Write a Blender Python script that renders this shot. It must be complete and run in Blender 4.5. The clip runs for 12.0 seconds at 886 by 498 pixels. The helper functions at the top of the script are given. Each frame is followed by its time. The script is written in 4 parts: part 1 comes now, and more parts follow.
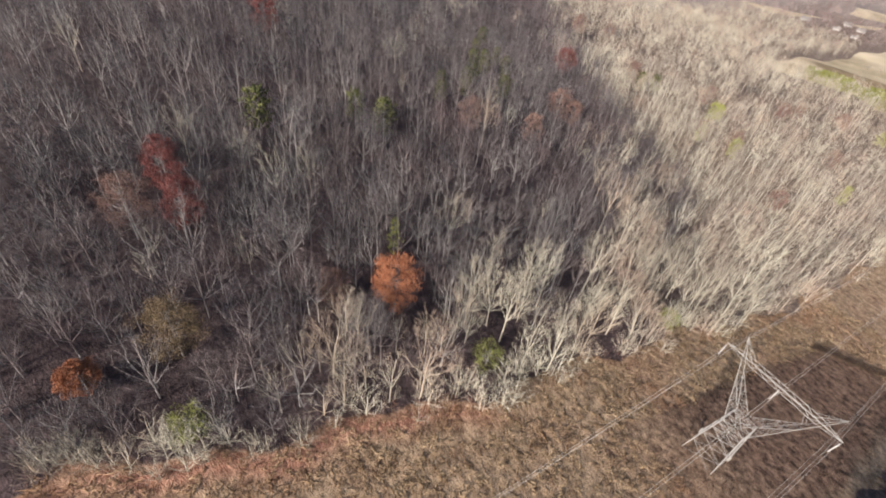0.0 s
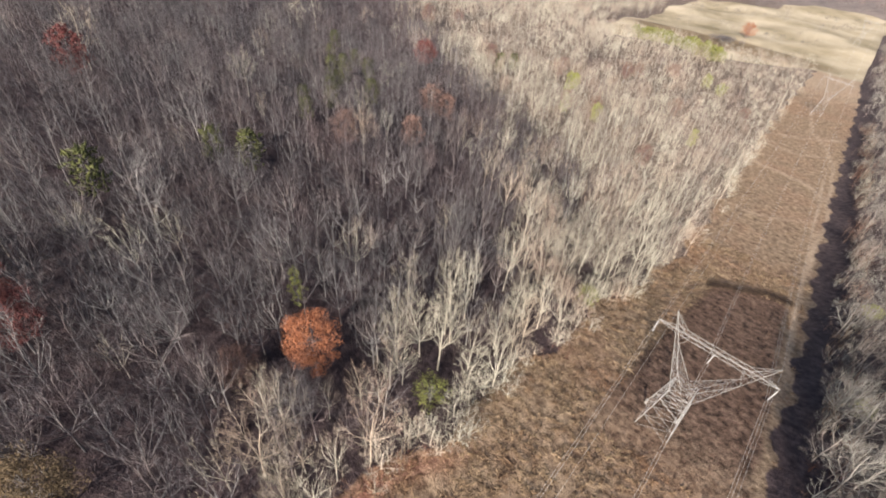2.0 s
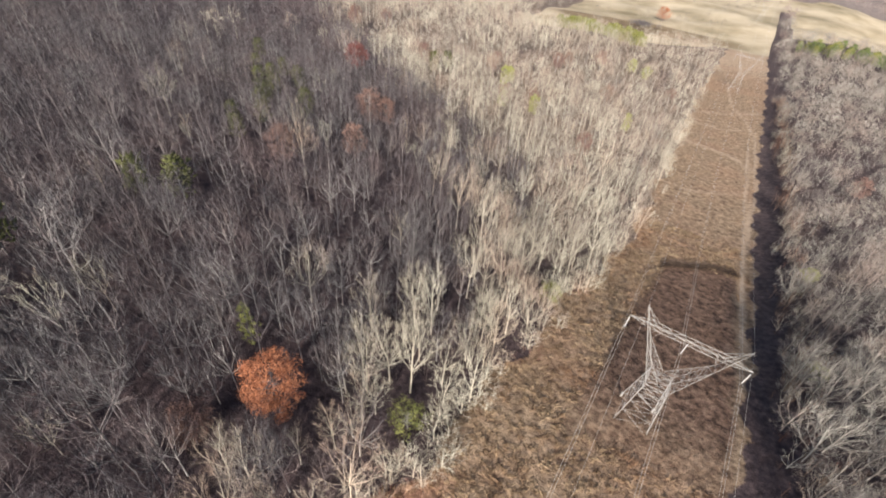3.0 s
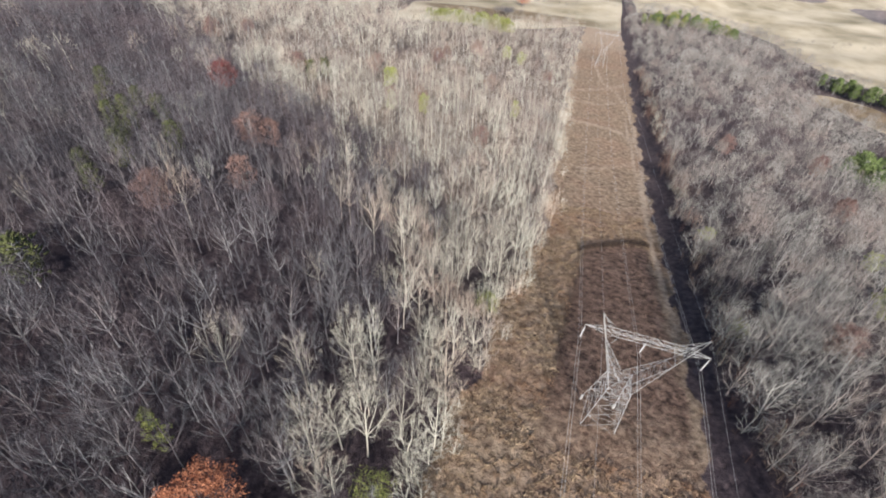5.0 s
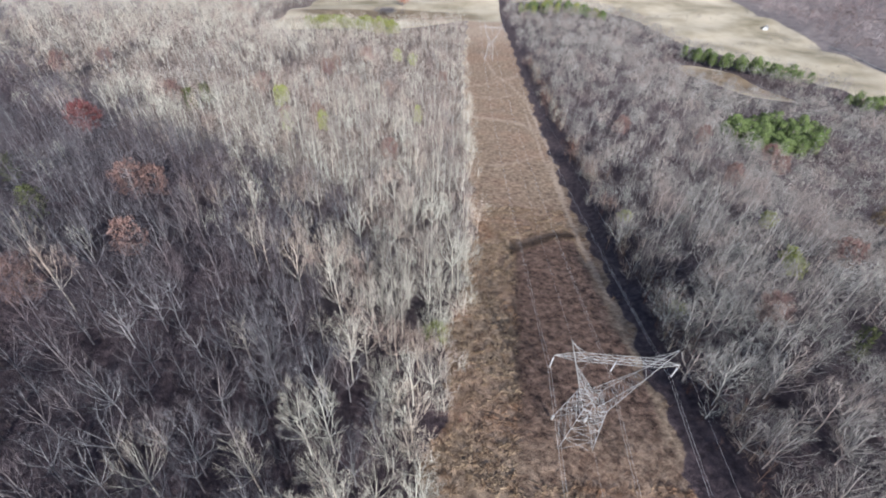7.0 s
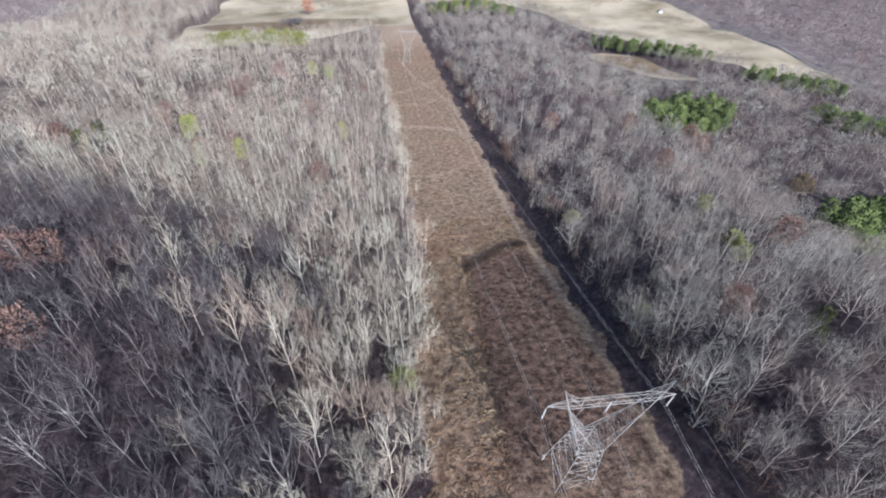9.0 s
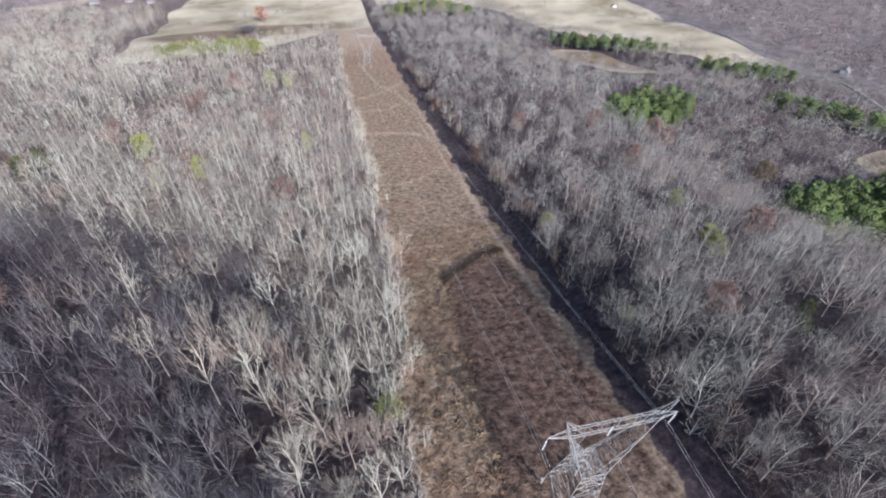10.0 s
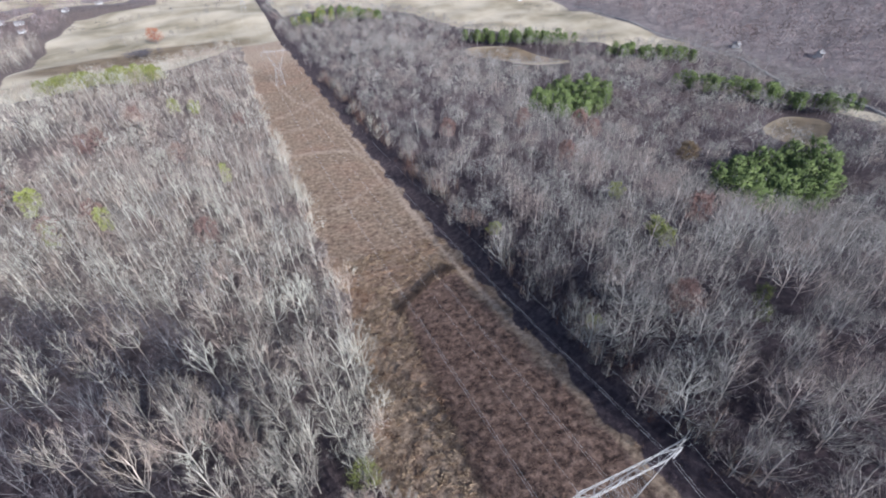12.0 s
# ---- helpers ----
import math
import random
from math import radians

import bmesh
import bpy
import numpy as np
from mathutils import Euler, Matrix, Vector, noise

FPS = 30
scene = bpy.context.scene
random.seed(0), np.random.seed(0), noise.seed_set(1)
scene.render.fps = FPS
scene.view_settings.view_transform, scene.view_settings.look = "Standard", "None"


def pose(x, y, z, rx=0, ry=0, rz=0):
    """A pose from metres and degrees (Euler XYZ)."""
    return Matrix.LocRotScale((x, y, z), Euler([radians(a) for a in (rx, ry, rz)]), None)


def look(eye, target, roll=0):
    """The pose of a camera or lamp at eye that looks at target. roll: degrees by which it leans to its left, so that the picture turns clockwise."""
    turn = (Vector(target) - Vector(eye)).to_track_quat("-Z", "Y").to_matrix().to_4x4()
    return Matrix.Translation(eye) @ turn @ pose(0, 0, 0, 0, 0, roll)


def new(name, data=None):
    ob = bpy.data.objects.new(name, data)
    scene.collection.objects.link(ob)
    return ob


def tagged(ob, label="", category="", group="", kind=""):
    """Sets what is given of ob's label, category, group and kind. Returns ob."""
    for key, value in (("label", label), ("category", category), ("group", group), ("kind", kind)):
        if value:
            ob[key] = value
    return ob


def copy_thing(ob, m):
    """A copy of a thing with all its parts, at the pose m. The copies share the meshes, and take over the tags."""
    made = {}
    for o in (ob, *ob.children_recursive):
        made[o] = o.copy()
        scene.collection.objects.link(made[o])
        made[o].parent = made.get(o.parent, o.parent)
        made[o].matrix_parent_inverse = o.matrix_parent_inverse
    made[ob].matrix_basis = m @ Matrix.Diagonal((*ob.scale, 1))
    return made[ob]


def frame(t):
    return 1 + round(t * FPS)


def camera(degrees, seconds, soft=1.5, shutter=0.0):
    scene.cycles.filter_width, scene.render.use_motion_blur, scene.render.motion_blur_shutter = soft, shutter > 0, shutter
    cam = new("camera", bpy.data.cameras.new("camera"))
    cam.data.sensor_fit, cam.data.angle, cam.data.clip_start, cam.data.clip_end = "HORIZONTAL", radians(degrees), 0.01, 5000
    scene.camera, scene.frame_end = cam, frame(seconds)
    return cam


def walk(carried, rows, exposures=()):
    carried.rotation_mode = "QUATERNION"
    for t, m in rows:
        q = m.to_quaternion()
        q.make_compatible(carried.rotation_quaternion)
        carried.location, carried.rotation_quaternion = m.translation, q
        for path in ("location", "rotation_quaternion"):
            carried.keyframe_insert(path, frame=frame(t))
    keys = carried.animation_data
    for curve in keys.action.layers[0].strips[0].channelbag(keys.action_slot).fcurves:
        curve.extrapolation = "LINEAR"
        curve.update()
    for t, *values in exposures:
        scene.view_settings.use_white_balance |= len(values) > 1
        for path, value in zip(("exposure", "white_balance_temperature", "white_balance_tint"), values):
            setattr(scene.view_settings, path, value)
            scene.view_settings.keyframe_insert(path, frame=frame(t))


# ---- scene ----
# camera: seconds, eye in metres, turn in degrees
cam = camera(86.02, 12.0, soft=2.0)
EXPOSURES = [(0.0, 0.87, 6950, 14), (2.5, 0.99, 6950, 13), (5.5, 0.87, 6000, 11), (9.0, 0.83, 5600, 12), (12.0, 0.79, 5480, 13)]
ROWS = [
    (0.0, 4.09, -78.55, 90.89, 49.01, -6.28, 57.93),
    (0.5, 1.27, -77.29, 90.19, 49.31, -5.92, 53.35),
    (1.0, -1.41, -76.06, 90.24, 49.57, -5.35, 48.91),
    (1.5, -4.06, -74.73, 90.37, 49.79, -4.75, 44.45),
    (2.0, -6.71, -73.23, 90.32, 49.98, -4.21, 40.01),
    (2.5, -9.34, -71.55, 90.06, 50.14, -3.79, 35.65),
    (3.0, -11.93, -69.69, 89.67, 50.28, -3.46, 31.46),
    (5.0, -21.32, -60.94, 88.87, 50.66, -2.60, 16.16),
    (5.5, -23.28, -58.48, 89.05, 50.73, -2.34, 12.56),
    (6.0, -25.06, -55.90, 89.32, 50.80, -2.05, 9.03),
    (6.5, -26.63, -53.18, 89.62, 50.86, -1.71, 5.62),
    (7.0, -27.97, -50.32, 89.89, 50.91, -1.36, 2.38),
    (9.0, -31.15, -37.52, 90.18, 51.08, 0.04, -8.15),
    (9.5, -31.46, -34.17, 90.14, 51.08, 0.38, -10.53),
    (10.0, -31.63, -30.88, 90.15, 51.04, 0.75, -13.14),
    (10.5, -31.70, -27.70, 90.21, 50.97, 1.16, -16.12),
    (11.0, -31.66, -24.64, 90.35, 50.88, 1.61, -19.41),
    (11.5, -31.48, -21.61, 90.51, 50.80, 2.05, -22.42),
    (12.0, -31.02, -18.35, 90.63, 50.79, 2.35, -23.76),
]
walk(cam, [(t, pose(*row)) for t, *row in ROWS], EXPOSURES)

# ---- light ----
SUN_FROM = Vector((0.25, -0.86, 0.47)).normalized()
world = bpy.data.worlds.new("sky")
scene.world = world
world.use_nodes = True
wn, wl = world.node_tree.nodes, world.node_tree.links
sky = wn.new("ShaderNodeTexSky")
sky.sky_type = "NISHITA"
sky.sun_disc = False
sky.sun_elevation = math.asin(SUN_FROM.z)
sky.sun_rotation = math.atan2(SUN_FROM.x, SUN_FROM.y)
sky.air_density, sky.dust_density, sky.altitude = 1.0, 2.0, 300
wl.new(sky.outputs[0], wn["Background"].inputs[0])
wn["Background"].inputs[1].default_value = 0.085
sun = new("sun", bpy.data.lights.new("sun", "SUN"))
sun.data.energy, sun.data.angle, sun.data.color = 5.0, radians(0.5), (1.0, 0.95, 0.88)
sun.matrix_world = look(SUN_FROM * 500, (0, 0, 0))
tagged(sun, kind="structure")


# ---- materials ----
def material(name, build, roughness=0.9, metal=0.0):
    """A procedural material: build(tree) gives the colour socket and, if it has one, the height socket for bump."""
    mat = bpy.data.materials.new(name)
    mat.use_nodes = True
    nodes, links = mat.node_tree.nodes, mat.node_tree.links
    shader = nodes["Principled BSDF"]
    shader.inputs["Roughness"].default_value, shader.inputs["Metallic"].default_value = roughness, metal
    shader.inputs["Specular IOR Level"].default_value = 0.2 if metal == 0 else 0.5
    colour, height, strength = build(nodes, links)
    links.new(colour, shader.inputs["Base Color"])
    if height is not None:
        bump = nodes.new("ShaderNodeBump")
        bump.inputs["Strength"].default_value, bump.inputs["Distance"].default_value = strength
        links.new(height, bump.inputs["Height"])
        links.new(bump.outputs[0], shader.inputs["Normal"])
    return mat


def place(nodes):
    return nodes.new("ShaderNodeNewGeometry").outputs["Position"]


def noise_of(nodes, links, size, detail=4.0, rough=0.6, warp=0.0, at=None):
    """Noise whose largest features are about size metres across, in world space."""
    n = nodes.new("ShaderNodeTexNoise")
    n.inputs["Scale"].default_value = 1.0 / size
    n.inputs["Detail"].default_value, n.inputs["Roughness"].default_value, n.inputs["Distortion"].default_value = detail, rough, warp
    links.new(at or place(nodes), n.inputs["Vector"])
    return n.outputs[0]


def ramp_of(nodes, links, value, stops):
    r = nodes.new("ShaderNodeValToRGB")
    while len(r.color_ramp.elements) < len(stops):
        r.color_ramp.elements.new(0.5)
    for e, (at, c) in zip(r.color_ramp.elements, stops):
        e.position, e.color = at, (*c, 1) if len(c) == 3 else c
    links.new(value, r.inputs[0])
    return r.outputs[0]


def mix_of(nodes, links, factor, a, b, mode="MIX"):
    m = nodes.new("ShaderNodeMix")
    m.data_type, m.blend_type = "RGBA", mode
    for value, socket in ((factor, m.inputs[0]), (a, m.inputs[6]), (b, m.inputs[7])):
        if isinstance(value, (int, float)):
            socket.default_value = value
        elif isinstance(value, tuple):
            socket.default_value = (*value, 1)
        else:
            links.new(value, socket)
    return m.outputs[2]


def math_of(nodes, links, op, a, b=0.0, c=0.0):
    m = nodes.new("ShaderNodeMath")
    m.operation = op
    for value, socket in zip((a, b, c), m.inputs):
        if isinstance(value, (int, float)):
            socket.default_value = value
        else:
            links.new(value, socket)
    return m.outputs[0]


def step_of(nodes, links, value, low, high):
    m = nodes.new("ShaderNodeMapRange")
    m.interpolation_type = "SMOOTHSTEP"
    m.inputs[1].default_value, m.inputs[2].default_value = low, high
    links.new(value, m.inputs[0])
    return m.outputs[0]


def attribute(nodes, name):
    a = nodes.new("ShaderNodeAttribute")
    a.attribute_name = name
    return a.outputs["Fac"]


def bark(stops, patch, tint):
    """Bark whose shade differs from tree to tree and from stand to stand."""
    def build(nodes, links):
        tree = math_of(nodes, links, "FRACT", math_of(nodes, links, "ADD", attribute(nodes, "tree_tone"), nodes.new("ShaderNodeObjectInfo").outputs["Random"]))
        base = ramp_of(nodes, links, tree, [(0.5 + (at - 0.5) * 2.0, c) for at, c in stops])
        stand = step_of(nodes, links, noise_of(nodes, links, patch, 2.0, 0.5), 0.45, 0.65)
        base = mix_of(nodes, links, math_of(nodes, links, "MULTIPLY", stand, 0.7), base, tint)
        warm = step_of(nodes, links, noise_of(nodes, links, 13.0, 0.0, 0.5, 0.0), 0.56, 0.66)
        base = mix_of(nodes, links, math_of(nodes, links, "MULTIPLY", warm, 0.35), base, mix_of(nodes, links, 1.0, base, (1.12, 0.80, 0.72), "MULTIPLY"))
        grain = ramp_of(nodes, links, noise_of(nodes, links, 0.5, 3.0, 0.7), [(0.3, (0.72, 0.72, 0.72)), (0.7, (1.15, 1.13, 1.1))])
        return mix_of(nodes, links, 1.0, base, grain, "MULTIPLY"), None, None
    return build


def plain(stops, size=1.0, bump=0.0):
    def build(nodes, links):
        n = noise_of(nodes, links, size, 4.0, 0.65)
        return ramp_of(nodes, links, n, stops), (n if bump else None), (0.6, bump)
    return build


TRUNK = material("grey_bark", bark([(0.3, (0.399, 0.3727, 0.312)), (0.5, (0.525, 0.4987, 0.4212)), (0.7, (0.6405, 0.6195, 0.5304))], 60.0, (0.462, 0.4148, 0.3536)))
TWIGS = material("bare_twigs", bark([(0.3, (0.2385, 0.212, 0.1785)), (0.5, (0.3551, 0.3318, 0.2751)), (0.7, (0.477, 0.459, 0.3832))], 30.0, (0.318, 0.2597, 0.2258)))
# Twigs and bark darkened to carry cloud shade; also hedges and other trunks.
SHADE_TONED_TWIGS = material("shade_toned_twigs", bark([(0.3, (0.04, 0.037, 0.043)), (0.5, (0.075, 0.07, 0.078)), (0.7, (0.145, 0.138, 0.143))], 45.0, (0.085, 0.069, 0.077)))
SHADE_TONED_BARK = material("shade_toned_bark", bark([(0.3, (0.125, 0.119, 0.127)), (0.5, (0.22, 0.212, 0.217)), (0.7, (0.40, 0.39, 0.385))], 60.0, (0.18, 0.155, 0.162)))
VALLEY_TWIGS = material("grey_mauve_twigs", bark([(0.3, (0.16, 0.145, 0.134)), (0.5, (0.245, 0.232, 0.212)), (0.7, (0.35, 0.338, 0.306))], 30.0, (0.24, 0.21, 0.19)))
VALLEY_BARK = material("grey_mauve_bark", bark([(0.3, (0.30, 0.275, 0.25)), (0.5, (0.42, 0.395, 0.36)), (0.7, (0.55, 0.53, 0.48))], 60.0, (0.38, 0.33, 0.30)))
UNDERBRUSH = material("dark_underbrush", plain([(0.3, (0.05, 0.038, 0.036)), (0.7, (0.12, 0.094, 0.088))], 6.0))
RIDGE_BARK = material("grey_purple_bark", bark([(0.3, (0.17, 0.145, 0.14)), (0.5, (0.25, 0.22, 0.215)), (0.7, (0.34, 0.305, 0.30))], 90.0, (0.22, 0.185, 0.185)))
RIDGE_TWIGS = material("grey_purple_twigs", bark([(0.3, (0.10, 0.075, 0.072)), (0.5, (0.20, 0.16, 0.155)), (0.7, (0.34, 0.295, 0.285))], 90.0, (0.24, 0.19, 0.19)))
STUBBLE = material("dark_stubble", plain([(0.3, (0.078, 0.047, 0.035)), (0.5, (0.137, 0.085, 0.062)), (0.7, (0.225, 0.148, 0.108))], 3.0))
# Near-black, for the shade on the mown patch's rim; bark of the pasture thicket too.
DARK_SHRUB = material("dark_shrub_twigs", plain([(0.3, (0.035, 0.024, 0.02)), (0.7, (0.085, 0.06, 0.045))], 2.0))
THICKET_TWIGS = material("dark_thicket_twigs", plain([(0.3, (0.075, 0.068, 0.078)), (0.7, (0.13, 0.12, 0.13))], 6.0))
SHRUB = material("dry_shrub_twigs", bark([(0.3, (0.13, 0.08, 0.06)), (0.5, (0.20, 0.14, 0.11)), (0.7, (0.27, 0.20, 0.15))], 14.0, (0.22, 0.10, 0.07)))
RUST_LEAF = material("rust_leaves", plain([(0.3, (0.19, 0.068, 0.036)), (0.5, (0.31, 0.122, 0.065)), (0.7, (0.42, 0.195, 0.11))], 0.9))
RED_LEAF = material("red_leaves", plain([(0.3, (0.085, 0.029, 0.029)), (0.5, (0.145, 0.05, 0.047)), (0.7, (0.21, 0.085, 0.075))], 1.6))
BROWN_LEAF = material("brown_leaves", plain([(0.3, (0.085, 0.06, 0.038)), (0.5, (0.14, 0.102, 0.062)), (0.7, (0.20, 0.15, 0.092))], 1.6))
PINK_LEAF = material("faded_russet_leaves", plain([(0.3, (0.105, 0.062, 0.053)), (0.5, (0.165, 0.102, 0.086)), (0.7, (0.24, 0.158, 0.132))], 1.6))
LIME_LEAF = material("yellow_green_leaves", plain([(0.3, (0.14, 0.155, 0.045)), (0.5, (0.225, 0.24, 0.07)), (0.7, (0.31, 0.32, 0.11))], 1.6))
NEEDLE = material("pine_needles", plain([(0.3, (0.055, 0.078, 0.026)), (0.5, (0.105, 0.138, 0.046)), (0.7, (0.17, 0.205, 0.075))], 5.0))
YOUNG_NEEDLE = material("young_pine_needles", plain([(0.3, (0.11, 0.12, 0.035)), (0.5, (0.19, 0.20, 0.06)), (0.7, (0.28, 0.28, 0.10))], 2.2))
CEDAR_LEAF = material("dark_cedar_scales", plain([(0.3, (0.05, 0.058, 0.024)), (0.7, (0.115, 0.12, 0.045))], 2.2))
GRAVEL = material("pale_gravel", plain([(0.3, (0.17, 0.155, 0.14)), (0.7, (0.27, 0.25, 0.23))], 6.0, 0.02))
STRAW = material("dry_grass_tufts", bark([(0.3, (0.19, 0.122, 0.075)), (0.5, (0.275, 0.196, 0.123)), (0.7, (0.405, 0.304, 0.197))], 16.0, (0.265, 0.178, 0.117)))
STEEL = material("galvanised_steel", plain([(0.3, (0.31, 0.30, 0.285)), (0.7, (0.44, 0.425, 0.405))], 0.6), 0.6, 0.2)
GLASS_DISC = material("porcelain_discs", plain([(0.3, (0.32, 0.31, 0.30)), (0.7, (0.44, 0.43, 0.42))], 0.3), 0.3)
WIRE = material("aluminium_conductor", plain([(0.3, (0.55, 0.52, 0.48)), (0.7, (0.68, 0.65, 0.60))], 0.5), 0.7, 0.0)
CONCRETE = material("concrete", plain([(0.3, (0.30, 0.29, 0.27)), (0.7, (0.42, 0.40, 0.37))], 0.3, 0.02))
WHITE_WALL = material("white_siding", plain([(0.3, (0.42, 0.42, 0.41)), (0.7, (0.54, 0.54, 0.52))], 1.0))
ROOF = material("grey_shingles", plain([(0.3, (0.20, 0.19, 0.185)), (0.7, (0.30, 0.29, 0.28))], 0.6))
PANE = material("dark_window", plain([(0.3, (0.02, 0.025, 0.03)), (0.7, (0.04, 0.045, 0.05))], 0.5), 0.1)


def ground_build(nodes, links):
    big = noise_of(nodes, links, 30.0, 3.0, 0.55)
    fine = noise_of(nodes, links, 2.0, 5.0, 0.7)
    tiny = noise_of(nodes, links, 0.35, 3.0, 0.7)
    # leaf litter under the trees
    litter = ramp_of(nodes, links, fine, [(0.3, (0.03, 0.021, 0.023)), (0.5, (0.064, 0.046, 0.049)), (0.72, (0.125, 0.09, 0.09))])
    # Lit copy of the litter, for ground outside the painted hillside shade.
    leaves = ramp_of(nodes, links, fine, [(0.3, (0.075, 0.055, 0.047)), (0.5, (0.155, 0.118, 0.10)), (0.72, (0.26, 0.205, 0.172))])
    litter = mix_of(nodes, links, attribute(nodes, "lit_litter"), litter, leaves)
    # Far ridges: litter lightened in its colour, in place of light between the trees.
    litter = mix_of(nodes, links, attribute(nodes, "lit_floor"), litter, ramp_of(nodes, links, noise_of(nodes, links, 9.0, 5.0, 0.65), [(0.3, (0.15, 0.122, 0.115)), (0.7, (0.27, 0.228, 0.21))]))
    # brushy ground of the cut corridor
    brush = ramp_of(nodes, links, fine, [(0.34, (0.095, 0.06, 0.039)), (0.47, (0.225, 0.16, 0.109)), (0.66, (0.40, 0.295, 0.20))])
    russet = ramp_of(nodes, links, fine, [(0.34, (0.105, 0.06, 0.042)), (0.47, (0.25, 0.165, 0.11)), (0.67, (0.41, 0.288, 0.196))])
    cut = mix_of(nodes, links, step_of(nodes, links, big, 0.42, 0.62), brush, russet)
    mown = ramp_of(nodes, links, fine, [(0.38, (0.034, 0.020, 0.016)), (0.5, (0.124, 0.076, 0.057)), (0.68, (0.25, 0.163, 0.12))])
    cut = mix_of(nodes, links, attribute(nodes, "mown"), cut, mown)
    cut = mix_of(nodes, links, attribute(nodes, "worn"), cut, ramp_of(nodes, links, fine, [(0.3, (0.36, 0.265, 0.19)), (0.7, (0.60, 0.475, 0.355))]))
    cut = mix_of(nodes, links, attribute(nodes, "bramble"), cut, ramp_of(nodes, links, fine, [(0.3, (0.13, 0.055, 0.04)), (0.5, (0.29, 0.13, 0.095)), (0.7, (0.42, 0.22, 0.16))]))
    # Shade of the bank round the mown patch, painted near-black.
    cut = mix_of(nodes, links, attribute(nodes, "bank_shade"), cut, (0.045, 0.03, 0.022))
    # open pasture in the valley
    grass = ramp_of(nodes, links, noise_of(nodes, links, 70.0, 6.0, 0.6), [(0.3, (0.20, 0.165, 0.10)), (0.44, (0.34, 0.285, 0.195)), (0.54, (0.44, 0.37, 0.265)), (0.7, (0.55, 0.47, 0.345))])
    grass = mix_of(nodes, links, attribute(nodes, "fallow"), grass, ramp_of(nodes, links, noise_of(nodes, links, 14.0, 5.0, 0.6), [(0.3, (0.13, 0.095, 0.06)), (0.7, (0.24, 0.175, 0.11))]))
    edge = math_of(nodes, links, "ADD", noise_of(nodes, links, 7.0, 6.0, 0.75, 1.0), -0.12)
    cut_mask = step_of(nodes, links, math_of(nodes, links, "ADD", attribute(nodes, "cut"), math_of(nodes, links, "MULTIPLY", edge, 1.1)), 0.78, 1.02)
    field_mask = step_of(nodes, links, math_of(nodes, links, "ADD", attribute(nodes, "field"), math_of(nodes, links, "MULTIPLY", edge, 0.3)), 0.55, 0.75)
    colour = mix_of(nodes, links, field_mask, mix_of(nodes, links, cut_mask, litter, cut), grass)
    height = math_of(nodes, links, "ADD", fine, math_of(nodes, links, "MULTIPLY", tiny, 0.4))
    return colour, height, (1.0, 0.8)


GROUND = material("ground", ground_build, 0.95)


# ---- the lie of the land ----
PROFILE_Y = [-400, -150, -60, 0, 50, 95, 150, 250, 400, 600, 800, 1200, 5000]
PROFILE_Z = [20, 14, 7, 0, -12, -23, -31, -40, -50, -60, -65, -70, -70]


def smooth(a, b, x):
    t = np.clip((x - a) / (b - a), 0, 1)
    return t * t * (3 - 2 * t)


def bumps(x, y, size, seed):
    """Cheap rolling relief, about -1 to 1."""
    a = seed * 1.7
    return (np.sin(x / size + a) * np.cos(y / size * 1.13 - a) + 0.6 * np.sin((x + y) / size * 1.9 + 2 * a) + 0.4 * np.cos((x - 1.6 * y) / size * 2.7 + a)) / 2


def height(x, y):
    x, y = np.asarray(x, float), np.asarray(y, float)
    p = sum(np.interp(y + k, PROFILE_Y, PROFILE_Z) for k in (-30, -15, 0, 15, 30)) / 5
    w = 1 - smooth(250, 650, y)
    left = np.maximum(0, -x - 20)
    right = np.maximum(0, x - 22)
    z = p + w * (20 * smooth(0, 150, left) + 12 * smooth(150, 420, left)) - 60 * smooth(430, 900, left) * w
    z = z + 8 * smooth(0, 30, right) * (1 - smooth(55, 150, right)) * w - 17 * smooth(60, 190, right) - 14 * smooth(190, 420, right) * w
    away = smooth(30, 200, np.abs(x)) + smooth(450, 700, y)
    z = z + 4.0 * np.clip(away, 0, 1) * bumps(x, y, 60, 1) + 9 * smooth(600, 1200, np.hypot(x, y)) * bumps(x, y, 170, 2)
    # wooded ridges round the valley
    z = z + 170 * smooth(400, 1500, x + 0.03 * y) * (1 + 0.25 * bumps(x, y, 330, 3))
    z = z + 150 * smooth(1500, 3300, y - 0.25 * x) * (1 + 0.4 * bumps(x, y, 500, 4))
    z = z + 110 * smooth(900, 2600, -x) * (1 + 0.4 * bumps(x, y, 420, 5))
    z = z + 60 * smooth(300, 1500, -y)
    return z


def left_edge(y):
    return np.interp(y, [-200, -104, -73, -50, -28, 5, 40, 89, 166, 256, 413, 578], [-52, -48, -41, -36, -32, -29, -27, -20, -20, -22, -24, -20]) + 1.6 * np.sin(y / 7.0) + 1.1 * np.sin(y / 3.1)


def right_edge(y):
    return np.interp(y, [-200, 0, 45, 100, 250, 450, 620, 900], [27, 28, 30.5, 34, 34.5, 31, 26, 22]) + 1.5 * np.sin(y / 8.0 + 1) + 1.0 * np.sin(y / 3.7)


def inside(x, y, cx, cy, rx, ry, turn=0.0):
    """Above 0 inside an ellipse, 1 at its middle."""
    c, s = math.cos(radians(turn)), math.sin(radians(turn))
    u, v = (x - cx) * c + (y - cy) * s, (y - cy) * c - (x - cx) * s
    return 1 - np.hypot(u / rx, v / ry)


